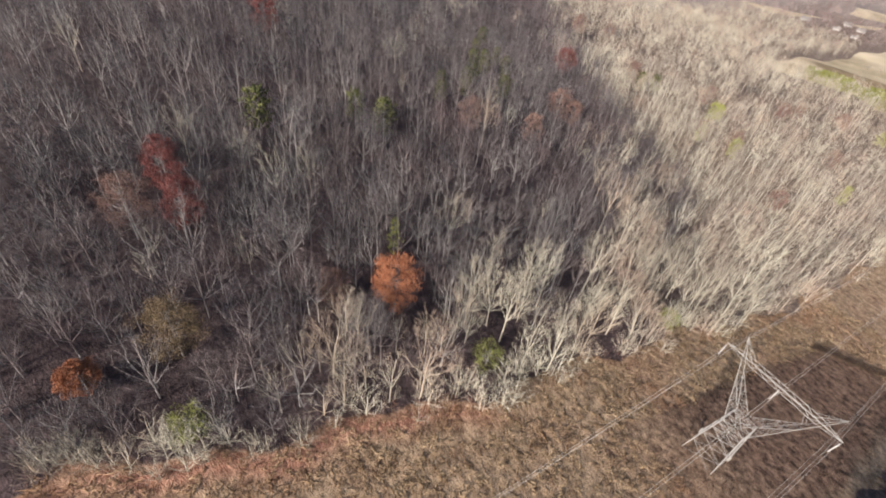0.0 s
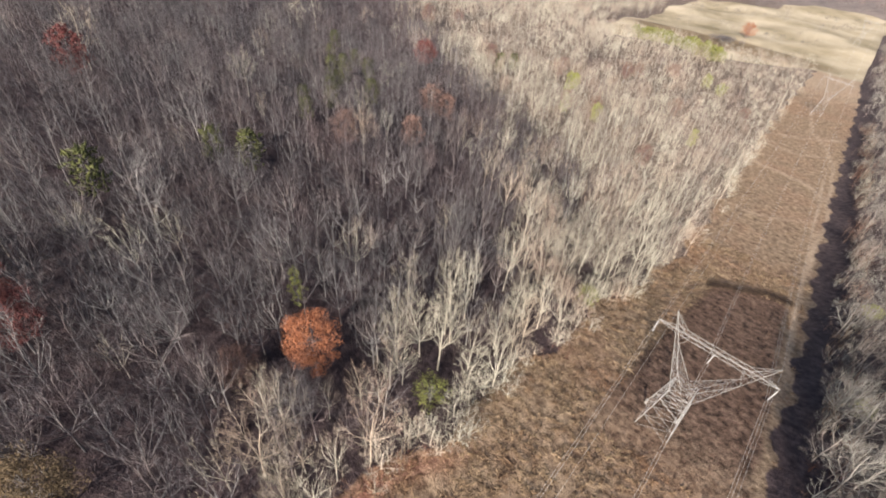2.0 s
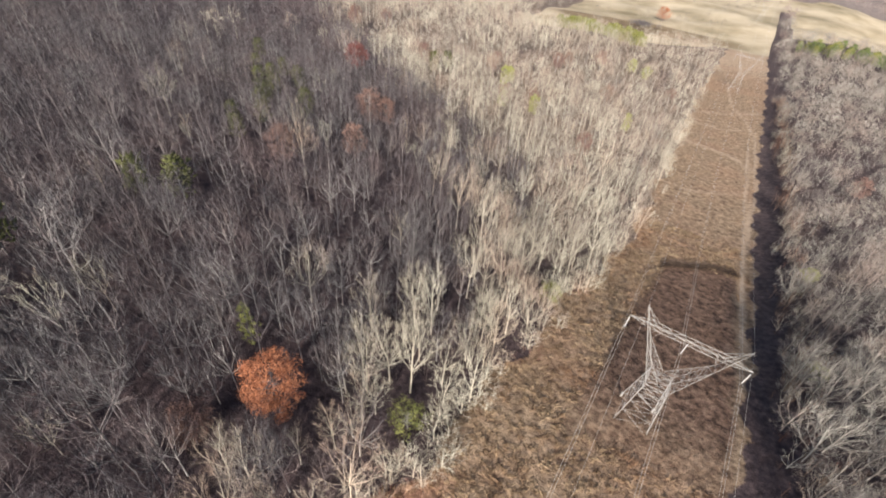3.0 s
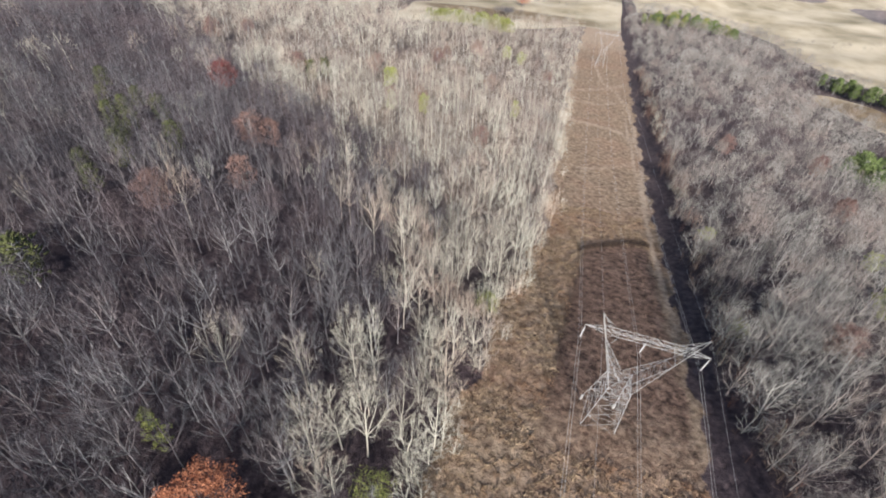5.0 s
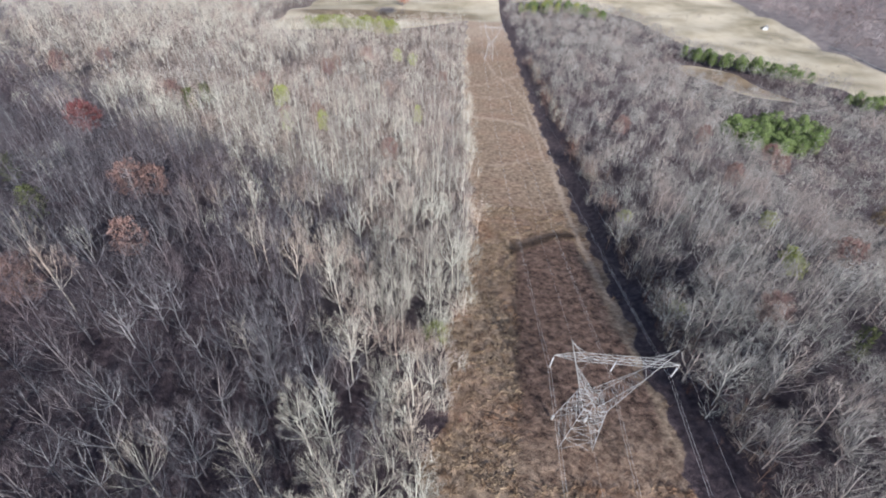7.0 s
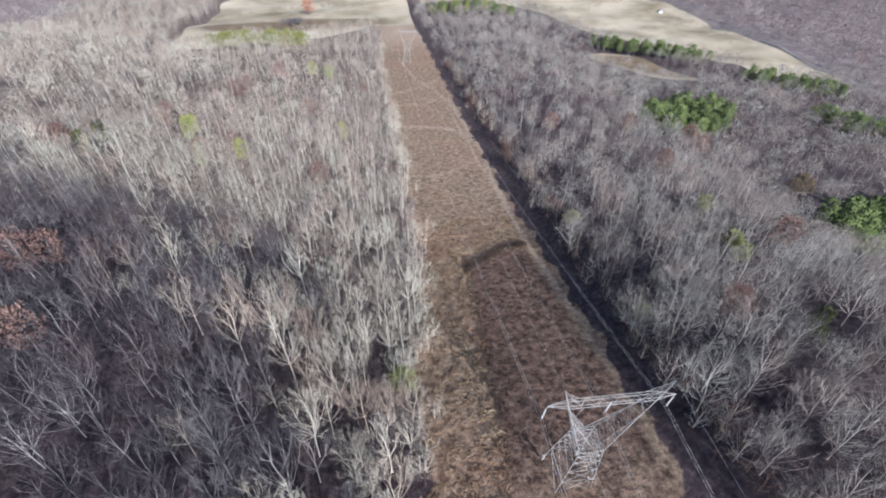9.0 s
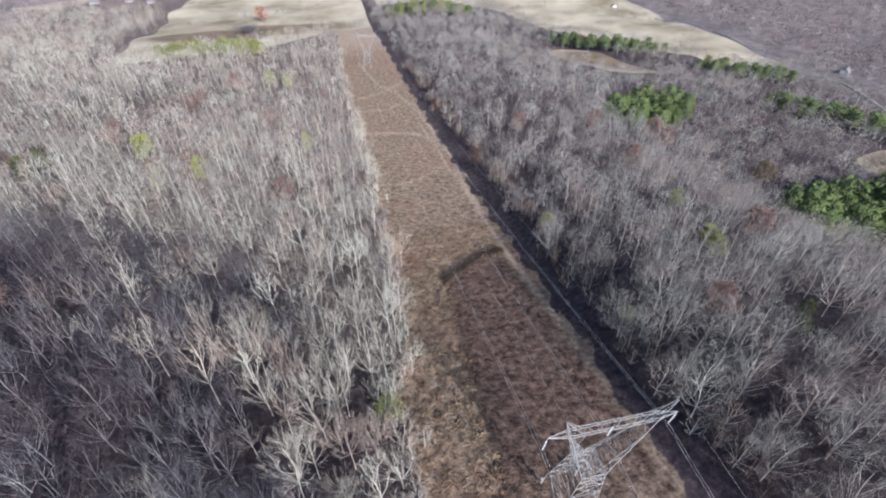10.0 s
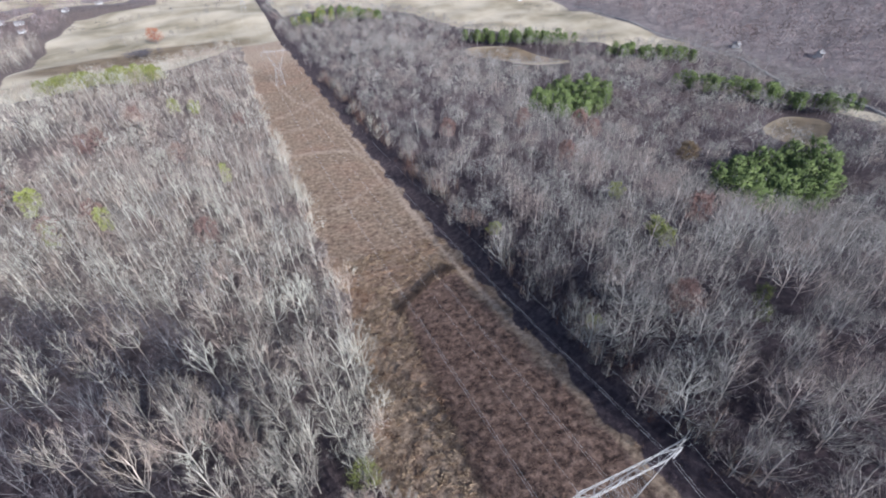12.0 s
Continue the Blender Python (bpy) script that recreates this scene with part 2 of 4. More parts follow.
def field(x, y):
    """1 on open pasture, 0 in the woods."""
    wave = 14 * np.sin(x / 37.0) + 9 * np.sin(y / 29.0 + 1) + 5 * np.sin((x + y) / 13.0)
    near = np.interp(x, [-600, -260, -220, -197, -160, -122, -76, -33, 22, 26, 40, 44, 140, 215, 240, 285, 350, 425], [720, 560, 470, 472, 478, 490, 520, 575, 590, 900, 900, 705, 770, 730, 600, 510, 390, 360])
    f = smooth(-12, 12, y - near + 0.5 * wave) * (1 - smooth(405, 430, x + 0.8 * wave)) * smooth(-245, -222, x + 0.6 * wave)
    f = f * (1 - smooth(0, 70, y + 2 * wave - np.interp(x, [-240, -200, -120, 0, 450], [850, 880, 950, 1000, 1000])))
    f = np.maximum(f, smooth(0.42, 0.6, bumps(x, y, 120, 6)) * smooth(950, 1050, y) * (1 - smooth(1900, 2200, y)))
    f = np.maximum(f, smooth(0.3, 0.5, bumps(x, y, 90, 7)) * smooth(700, 760, y) * smooth(280, 320, -x) * (1 - smooth(1300, 1500, -x)))
    f = np.maximum(f, smooth(-0.15, 0.15, inside(x + 0.7 * wave, y + 0.5 * wave, 240, 425, 62, 24, -44)))
    f = np.maximum(f, smooth(-0.2, 0.2, inside(x + 0.35 * wave, y - 0.35 * wave, 292, 148, 34, 16, 30)))
    f = np.maximum(f, smooth(-0.2, 0.2, inside(x + 0.5 * wave, y, 345, 145, 26, 9, 55)))
    return f


def cut(x, y):
    # East side drawn in so dark litter paints the strip of tree shadow.
    return smooth(-3, 3, x - left_edge(y)) * smooth(-2, 2, np.interp(y, [-200, 0, 45, 100, 250, 450, 620], [18, 20, 23, 25.2, 24.5, 24, 20]) + 1.1 * np.sin(y / 5.3) + 0.9 * np.sin(y / 2.1 + 1) - x)


def off_line(x, y, line):
    """Distance from a bent line."""
    best = np.full(np.shape(x), 1e9)
    for (ax, ay), (bx, by) in zip(line, line[1:]):
        dx, dy = bx - ax, by - ay
        q = np.clip(((x - ax) * dx + (y - ay) * dy) / (dx * dx + dy * dy), 0, 1)
        best = np.minimum(best, np.hypot(x - ax - q * dx, y - ay - q * dy))
    return best


TRACKS = (([(21.5, 110), (23.0, 154), (24.5, 200), (22.5, 255), (20.5, 290), (13, 325), (2, 352), (-8, 430)], 1.4, 0.6),
          ([(-21, 262), (-16, 248), (-2, 246), (12, 240), (22, 226)], 3.0, 0.5), ([(-18, 176), (-6, 172), (8, 180), (20, 190)], 3.0, 0.25),
          ([(-20, 318), (-6, 325), (12, 340), (22, 352)], 3.5, 0.4), ([(-18, 292), (0, 290), (14, 300)], 2.5, 0.4))  # worn tracks: line, width, wear


ROAD = [(440, 600), (434, 481), (428, 312), (382, 177), (347, 120), (330, 60)]


def build_road():
    """A lane down the valley between the pasture and the ridge."""
    pts = []
    for (ax, ay), (bx, by) in zip(ROAD, ROAD[1:]):
        pts += [(ax + (bx - ax) * k / 24, ay + (by - ay) * k / 24) for k in range(24)]
    pts = np.array(pts)
    way = np.gradient(pts, axis=0)
    side = np.stack([way[:, 1], -way[:, 0]], 1) / np.hypot(way[:, 0], way[:, 1])[:, None]
    rows = []
    for off, drop in ((-2.2, 1.2), (-1.6, 0.0), (1.6, 0.0), (2.2, 1.2)):
        q = pts + side * off
        rows.append(np.column_stack([q, height(pts[:, 0], pts[:, 1]) + 0.7 - drop]))
    n = len(pts)
    quads = [(a * n + k, a * n + k + 1, (a + 1) * n + k + 1, (a + 1) * n + k) for a in range(3) for k in range(n - 1)]
    mesh = bpy.data.meshes.new("road")
    fill(mesh, np.vstack(rows), quads)
    mesh.materials.append(GRAVEL)
    return tagged(new("road", mesh), "grey gravel lane along the foot of the ridge", "road", kind="structure")


def shade_share(x, y):
    """Share of shade-darkened bark over pale poplar: cloud shade painted on the upper hillside."""
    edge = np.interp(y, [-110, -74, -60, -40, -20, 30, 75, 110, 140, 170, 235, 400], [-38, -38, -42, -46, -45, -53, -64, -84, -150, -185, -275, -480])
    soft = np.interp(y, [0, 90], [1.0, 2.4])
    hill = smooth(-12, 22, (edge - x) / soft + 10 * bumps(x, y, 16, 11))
    shade_patch = smooth(0.0, 0.35, inside(x, y, -72, 85, 16, 26, 20))
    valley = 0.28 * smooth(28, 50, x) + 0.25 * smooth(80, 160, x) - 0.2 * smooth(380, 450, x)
    return np.clip(np.maximum(np.maximum(hill * (0.86 + 0.12 * smooth(-0.4, 0.4, bumps(x, y, 21, 13))), shade_patch * 0.7), valley) + 0.06, 0, 1)


def mown_side(y):
    """The western side of the mown ground."""
    return np.interp(y, [-110, -60, -20, 5, 40, 70, 88], [-22, -19, -15, -12, -9, -6.5, -4])


def build_ground():
    xs = np.concatenate([-np.geomspace(330, 4600, 46)[::-1], np.arange(-320, -48, 5.0), np.arange(-46, 46, 1.5), np.arange(48, 321, 5.0), np.geomspace(330, 4600, 46)])
    ys = np.concatenate([-np.geomspace(150, 2500, 22)[::-1], np.arange(-140, 300, 2.5), np.arange(302, 500, 5.0), np.geomspace(505, 4800, 110)])
    X, Y = np.meshgrid(xs, ys)
    Z = height(X, Y)
    n, m = len(ys), len(xs)
    mesh = bpy.data.meshes.new("ground")
    k = np.arange(n * m).reshape(n, m)
    quads = np.stack([k[:-1, :-1], k[:-1, 1:], k[1:, 1:], k[1:, :-1]], -1).reshape(-1, 4)
    fill(mesh, np.stack([X, Y, Z], -1).reshape(-1, 3), quads)
    x, y = X.ravel(), Y.ravel()
    left_side = mown_side(y)
    far_side = np.interp(x, [-6, -2, 4, 12, 18, 22], [84, 88, 92, 98.5, 99, 98])
    wob = 0.5 * np.sin(y / 3.0) + 0.4 * np.sin(x / 2.3)
    mown = smooth(-0.8, 0.8, x - left_side + wob) * smooth(-1.5, 1.5, far_side - y + wob) * (1 - smooth(18.6, 19.8, x + wob)) * (0.05 + 0.85 * smooth(-15, 15, y))
    trail = np.interp(y, [-40, 20, 60, 100, 130, 300], [19.0, 20.3, 21.2, 21.2, 22.0, 17.0])
    worn = 0.6 * smooth(-1.0, 0.0, -np.abs(x - trail) / 1.3) * smooth(15, 50, y) * (1 - smooth(230, 300, y))
    for line, width, much in TRACKS:
        worn = np.maximum(worn, much * smooth(-1.0, -0.1, -off_line(x, y, line) / width))
    worn = np.maximum(worn, 0.4 * smooth(430, 520, y))
    # Painted shade along the far and western sides of the mown patch.
    bank_shade = 0.95 * (smooth(-1.0, -0.2, -np.abs(y - far_side - 0.6) / 2.4) * smooth(-7, -5, x) * (1 - smooth(19, 21, x)))
    bank_shade = np.maximum(bank_shade, 0.55 * smooth(-1.0, 0.0, -np.abs(x - left_side) / 1.6) * (1 - smooth(80, 90, y)) * smooth(-10, 15, y))
    # Litter is lightened where the hillside's cloud shade is not painted.
    lit_litter = np.where(x < 20, 1 - shade_share(x, y), 0.1) * smooth(60, 150, np.hypot(x + 15, y + 45))
    bramble = 0.9 * smooth(-1.0, 0.2, -np.abs(x - left_edge(y) - 2.5) / 5.0) * (1 - smooth(-50, -20, y))
    # Where the far forest floor gets the lightened colour.
    lit_floor = np.maximum(smooth(400, 460, x + 0.05 * y), np.maximum(smooth(900, 1100, y), smooth(380, 480, -x)))
    for name, values in (("lit_floor", lit_floor), ("lit_litter", lit_litter), ("bramble", bramble), ("cut", cut(x, y) * (1 - smooth(600, 680, y))), ("field", field(x, y)), ("mown", mown), ("worn", worn), ("bank_shade", bank_shade), ("fallow", np.maximum(smooth(-0.2, 0.2, inside(x, y, -120, 590, 110, 34, 8)), np.maximum(1.0 * smooth(-0.6, 0.1, inside(x, y, 250, 425, 55, 20, -44)), 0.9 * smooth(-0.6, 0.1, inside(x, y, 290, 146, 34, 18, 30)))))):
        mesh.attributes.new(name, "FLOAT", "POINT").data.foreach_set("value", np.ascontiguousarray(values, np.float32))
    mesh.polygons.foreach_set("use_smooth", np.ones(len(quads), bool))
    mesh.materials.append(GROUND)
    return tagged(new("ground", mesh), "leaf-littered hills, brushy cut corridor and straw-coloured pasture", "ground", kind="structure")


def fill(mesh, verts, faces):
    """Puts arrays of vertices and equal-sided faces into a mesh."""
    verts, faces = np.asarray(verts, np.float32), np.asarray(faces, np.int32)
    sides = faces.shape[1]
    mesh.vertices.add(len(verts))
    mesh.vertices.foreach_set("co", verts.ravel())
    mesh.loops.add(faces.size)
    mesh.loops.foreach_set("vertex_index", faces.ravel())
    mesh.polygons.add(len(faces))
    mesh.polygons.foreach_set("loop_start", np.arange(0, faces.size, sides, dtype=np.int32))
    mesh.update(calc_edges=True)


ground = build_ground()
road = build_road()


# ---- branch work ----
class Sticks:
    """Gathers tapered three- to six-sided sticks, cones and leaves into triangles."""

    def __init__(self):
        self.v, self.f, self.n = [], [], 0

    def add(self, verts, faces):
        self.v.append(np.asarray(verts, float))
        self.f.append(np.asarray(faces, int) + self.n)
        self.n += len(verts)

    def stick(self, a, b, ra, rb, sides=3):
        a, b = np.asarray(a, float), np.asarray(b, float)
        d = b - a
        d = d / (np.linalg.norm(d) + 1e-9)
        u = np.cross(d, (0.31, 0.22, 0.92) if abs(d[2]) < 0.9 else (1.0, 0.1, 0.0))
        u /= np.linalg.norm(u)
        w = np.cross(d, u)
        ang = np.arange(sides) * 2 * math.pi / sides
        ring = np.cos(ang)[:, None] * u + np.sin(ang)[:, None] * w
        i = np.arange(sides)
        j = (i + 1) % sides
        if rb <= 0:
            self.add(np.vstack([a + ring * ra, b]), np.stack([i, j, np.full(sides, sides)], 1))
        else:
            self.add(np.vstack([a + ring * ra, b + ring * rb]), np.vstack([np.stack([i, j, j + sides], 1), np.stack([i, j + sides, i + sides], 1)]))

    def sliver(self, a, b, r, rng):
        """A single slender twig."""
        w = np.cross(b - a, rng.normal(size=3))
        w *= r / (np.linalg.norm(w) + 1e-9)
        self.add([a - w, a + w, b], [(0, 1, 2)])

    def leaf(self, c, size, rng):
        u = rng.normal(size=3)
        u /= np.linalg.norm(u)
        w = np.cross(u, rng.normal(size=3))
        w /= np.linalg.norm(w)
        n = np.cross(u, w) * size * 0.25
        c = np.asarray(c, float)
        self.add([c - u * size, c + w * size * 0.7 + n, c + u * size, c - w * size * 0.7 + n], [(0, 1, 2), (0, 2, 3)])

    def arrays(self):
        return np.vstack(self.v), np.vstack(self.f)

    def mesh(self, name, mat):
        me = bpy.data.meshes.new(name)
        fill(me, *self.arrays())
        me.materials.append(mat)
        return me


def towards(d, spread, rng, lift=0.0):
    """A direction near d, bent by about spread radians and up by lift."""
    n = np.asarray(d, float) + rng.normal(size=3) * spread
    n[2] += lift
    return n / np.linalg.norm(n)


def side_shoot(d, angle, rng, lift=0.0, out=None, pull=0.0):
    """A direction that leaves d at about angle radians, drawn up by lift and towards out by pull."""
    u = np.cross(d, rng.normal(size=3))
    u /= np.linalg.norm(u) + 1e-9
    n = d * math.cos(angle) + u * math.sin(angle)
    if out is not None:
        n = n + out * pull
    n[2] += lift
    return n / np.linalg.norm(n)


def bare_tree(seed, tall, wide, base, limbs, branches, twigs, sprays, fine=True, thick=1.0, twig=0.016, spray=0.011, lift=0.2, spread=1.0, detail=2, shell=0, slim=0.06, long=1.4):
    """A leafless broad-leaved tree: a trunk that forks into limbs, branches and twigs, each leaving its parent at an angle and ending
    inside a domed crown. base: where the crown begins, as a share of the height; spread: under 1 for upright growth; detail: 1 for far trees;
    shell: how many outer twigs, slim and long in metres, round out the dome. Gives the wood and the crown of twigs."""
    rng = np.random.default_rng(seed)
    wood, crown = Sticks(), Sticks()
    lean = rng.normal(size=2) * 0.04 * tall
    bend = rng.normal(size=(5, 2)) * 0.011 * tall
    top = 0.80 * tall
    pts = [np.array([lean[0] * k * k + b[0] * k, lean[1] * k * k + b[1] * k, top * k - (0.5 if k == 0 else 0)]) for k, b in zip(np.linspace(0, 1, 5), bend)]
    rad = np.array([1.15, 0.9, 0.74, 0.46, 0.12]) * 0.0085 * tall * thick
    for k in range(0, 4, 1 if detail > 1 else 2):
        j = k + (1 if detail > 1 else 2)
        wood.stick(pts[k], pts[j], rad[k], rad[j], 5 if fine else 3)
    low = base * tall
    heart = np.array([lean[0] * 0.7, lean[1] * 0.7, low + 0.38 * (tall - low)])
    girth = np.array([wide * rng.uniform(0.85, 1.15), wide * rng.uniform(0.85, 1.15), 1.0])
    lumps = rng.uniform(0, 6.28, 3)

    def room(p):
        """Under 1 inside the uneven dome of the crown."""
        q = p - heart
        q = q / (girth[0], girth[1], (tall - heart[2]) if q[2] > 0 else (heart[2] - low) * 1.1)
        turn = math.atan2(q[1], q[0])
        return np.linalg.norm(q) / (1 + 0.13 * math.sin(3 * turn + lumps[0]) + 0.09 * math.sin(5 * turn + lumps[1]))

    def held(p, d, length):
        """The end of a shoot, drawn in where it would leave the crown."""
        for _ in range(4):
            if room(p + d * length) < 1.06:
                break
            length *= 0.68
        return p + d * length, length

    for i in range(limbs):
        u = (i + 0.5 + rng.uniform(-0.4, 0.4)) / limbs
        turn = i * 2.39996 + rng.normal() * 0.3
        rise = -0.25 + 1.2 * u
        rise = min(rise, 0.97)
        flat = math.sqrt(max(0.03, 1 - rise * rise))
        end = heart + np.array([math.cos(turn) * flat * girth[0], math.sin(turn) * flat * girth[1], rise * ((tall - heart[2]) if rise > 0 else (heart[2] - low))]) * rng.uniform(0.72, 0.98)
        foot = min(max(low * 0.8, end[2] - flat * wide * (1.35 if spread > 0.9 else 2.0) - 0.08 * tall), 0.74 * tall) / top * 4
        k = min(int(foot), 3)
        root = pts[k] * (1 - foot + k) + pts[k + 1] * (foot - k)
        way = np.array([math.cos(turn), math.sin(turn), 0.0])
        mid = root * 0.5 + end * 0.5 + way * flat * wide * 0.13 - np.array([0, 0, 0.05 * flat * wide]) + rng.normal(size=3) * 0.2
        far = np.linalg.norm(end - root)
        r0 = 0.0042 * tall * (1.15 - 0.45 * u) * thick
        if detail > 1:
            wood.stick(root, mid, r0, r0 * 0.62)
            wood.stick(mid, end, r0 * 0.62, 0)
        else:
            wood.stick(root, end, r0, 0)
        for b in range(branches):
            q = 0.25 + 0.72 * (b + rng.random()) / branches
            first = q < 0.5
            p = root + (mid - root) * (q / 0.5) if first else mid + (end - mid) * ((q - 0.5) / 0.5)
            d = (mid - root) if first else (end - mid)
            d = d / np.linalg.norm(d)
            out = p - heart
            out = out / (np.linalg.norm(out) + 0.6)
            bd = side_shoot(d, rng.uniform(0.5, 0.95) * spread, rng, lift, out, 0.35 * spread)
            tip, bl = held(p, bd, (0.24 * far + 0.26 * wide) * rng.uniform(0.7, 1.3) * (1.2 - 0.5 * q))
            rb = max(r0 * 0.42 * (1.15 - 0.5 * q), 0.022 * thick)
            if fine:
                wood.stick(p, tip, rb, 0)
            else:
                wood.sliver(p, tip, rb * 1.1, rng)
            for t in range(twigs):
                h = 0.2 + 0.8 * (t + rng.random()) / twigs
                e = p + (tip - p) * h
                td = side_shoot(bd, rng.uniform(0.35, 0.85) * spread, rng, lift * 0.8, out, 0.25 * spread)
                te, tl = held(e, td, max(bl * rng.uniform(0.42, 0.75) * (1.2 - 0.45 * h), 0.5))
                crown.sliver(e, te, twig * rng.uniform(0.8, 1.25), rng)
                for x in range(sprays):
                    o = e + (te - e) * (0.25 + 0.7 * (x + rng.random()) / sprays)
                    crown.sliver(o, o + side_shoot(td, rng.uniform(0.3, 0.8) * spread, rng, lift * 0.5) * tl * rng.uniform(0.4, 0.8), spray * rng.uniform(0.7, 1.3), rng)
    for i in range(shell):
        o = rng.normal(size=3)
        o /= np.linalg.norm(o)
        o[2] = abs(o[2]) - 0.2 if o[2] < -0.35 else o[2]
        p = heart + o * (girth[0], girth[1], (tall - heart[2]) if o[2] > 0 else (heart[2] - low)) * (0.5 + 0.44 * rng.random() ** 0.7)
        if room(p) < 1.05:
            d = towards(o, 0.3, rng, 0.42) if spread < 0.8 else towards(o * 0.5, 0.5, rng, 0.15)
            crown.sliver(p - d * long * 0.3, p + d * long * rng.uniform(0.45, 0.9), slim * rng.uniform(0.7, 1.3), rng)
    return wood, crown


def leafy_tree(seed, tall, wide, leaves, size, low=0.3):
    """A tree or bush still in leaf: trunk with limbs, and a crown of leaves in uneven clumps."""
    rng = np.random.default_rng(seed)
    trunk, crown = Sticks(), Sticks()
    trunk.stick((0, 0, -0.4), (0.1, 0, tall * 0.5), 0.016 * tall, 0.010 * tall, 5)
    trunk.stick((0.1, 0, tall * 0.5), (0.2, 0.1, tall * 0.92), 0.010 * tall, 0.003 * tall, 4)
    clumps = 58
    for i in range(clumps):
        s = low + (0.98 - low) * (i + rng.random()) / clumps
        turn = i * 2.4 + rng.normal() * 0.4
        girth = wide * 0.5 * math.sqrt(max(0.05, 1 - (2 * (s - low) / (1 - low) - 0.85) ** 2 * 0.75)) * (0.35 + 0.75 * rng.random())
        c = np.array([math.cos(turn) * girth, math.sin(turn) * girth, s * tall])
        trunk.stick((0.1, 0.03, max(0.2, s - 0.18) * tall), c, 0.0045 * tall, 0)
        r = wide * (0.11 + 0.08 * rng.random())
        for k in range(leaves // clumps):
            o = rng.normal(size=3)
            o *= r * rng.random() ** 0.4 / np.linalg.norm(o)
            crown.leaf(c + o * (1, 1, 0.8), size * (0.7 + 0.6 * rng.random()), rng)
    return trunk, crown


def pine_tree(seed, tall, wide, whorls=9, arms=6, tufts=4):
    """A pine: straight trunk, whorls of limbs in a rounded crown, and needle tufts along and round their ends."""
    rng = np.random.default_rng(seed)
    trunk, crown = Sticks(), Sticks()
    trunk.stick((0, 0, -0.4), (0, 0, tall * 0.95), 0.014 * tall, 0.003 * tall, 5)
    for i in range(whorls):
        s = 0.3 + 0.64 * i / (whorls - 1)
        reach = wide * 0.5 * math.sqrt(max(0.06, 1 - ((s - 0.5) / 0.52) ** 2)) * rng.uniform(0.8, 1.15)
        for a in range(arms):
            turn = a * 2 * math.pi / arms + i * 0.7 + rng.normal() * 0.25
            d = np.array([math.cos(turn), math.sin(turn), 0.1 + 0.5 * s])
            root = np.array([0, 0, (s - 0.06) * tall])
            end = root + d * reach * rng.uniform(0.7, 1.1)
            trunk.stick(root, end, 0.035, 0)
            for t in range(tufts):
                c = root + (end - root) * (0.45 + 0.55 * (t + rng.random()) / tufts) + rng.normal(size=3) * 0.22
                td = towards(d * 0.6, 0.55, rng, 0.35)
                size = rng.uniform(0.45, 0.9)
                crown.stick(c - td * 0.2, c + td * size * 1.1, 0.33 * size, 0, 3)
    for k in range(5):
        crown.stick((rng.normal() * 0.2, rng.normal() * 0.2, tall * 0.9), (rng.normal() * 0.35, rng.normal() * 0.35, tall * rng.uniform(0.97, 1.03)), 0.3, 0, 4)
    return trunk, crown


def part(name, mesh, parent, label=""):
    ob = new(name, mesh)
    ob.parent = parent
    return tagged(ob, label)


def plant(name, label, category, group, trunk_mesh, crown_mesh, crown_name, x, y, turn, size, sink=0.0):
    """A tree as a thing of its own: an empty at its foot with trunk and crown."""
    ob = new(name)
    ob.matrix_world = Matrix.LocRotScale((x, y, float(height(x, y)) - sink), Euler((0, 0, turn)), (size, size, size))
    part("trunk", trunk_mesh, ob)
    part(crown_name, crown_mesh, ob)
    return tagged(ob, label, category, group)


def scatter(pool, places, seed):
    """Joins many plants: pool of (verts, faces, faces of bark), places of x, y and size. Gives verts, faces, which faces are twigs, and a tone for each plant."""
    rng = np.random.default_rng(seed)
    vs, fs, ms, ts, n = [], [], [], [], 0
    places = np.asarray(places, float)
    zs = height(places[:, 0], places[:, 1])
    kinds = rng.integers(0, len(pool), len(places))
    turns = rng.random(len(places)) * 6.283
    slim = rng.uniform(0.75, 1.2, len(places))
    for (x, y, size), z, kind, turn, w in zip(places, zs, kinds, turns, slim):
        v, f, barked = pool[kind]
        c, s = math.cos(turn) * size * w, math.sin(turn) * size * w
        vs.append(np.stack([v[:, 0] * c - v[:, 1] * s + x, v[:, 0] * s + v[:, 1] * c + y, v[:, 2] * size + z], 1))
        fs.append(f + n)
        ms.append(np.arange(len(f)) >= barked)
        ts.append(np.full(len(v), rng.random(), np.float32))
        n += len(v)
    return np.vstack(vs), np.vstack(fs), np.concatenate(ms), np.concatenate(ts)


def stuff(name, label, category, pool, places, mats, seed):
    if len(places) == 0:
        return None
    mesh = bpy.data.meshes.new(name)
    verts, faces, twig, tone = scatter(pool, places, seed)
    fill(mesh, verts, faces)
    mesh.attributes.new("tree_tone", "FLOAT", "POINT").data.foreach_set("value", tone)
    for m in mats:
        mesh.materials.append(m)
    if len(mats) > 1:
        mesh.polygons.foreach_set("material_index", twig.astype(np.int32))
    return tagged(new(name, mesh), label, category, kind="stuff")


# ---- the woods ----
LEAFY = []  # x, y, radius of trees in leaf, kept clear of bare ones


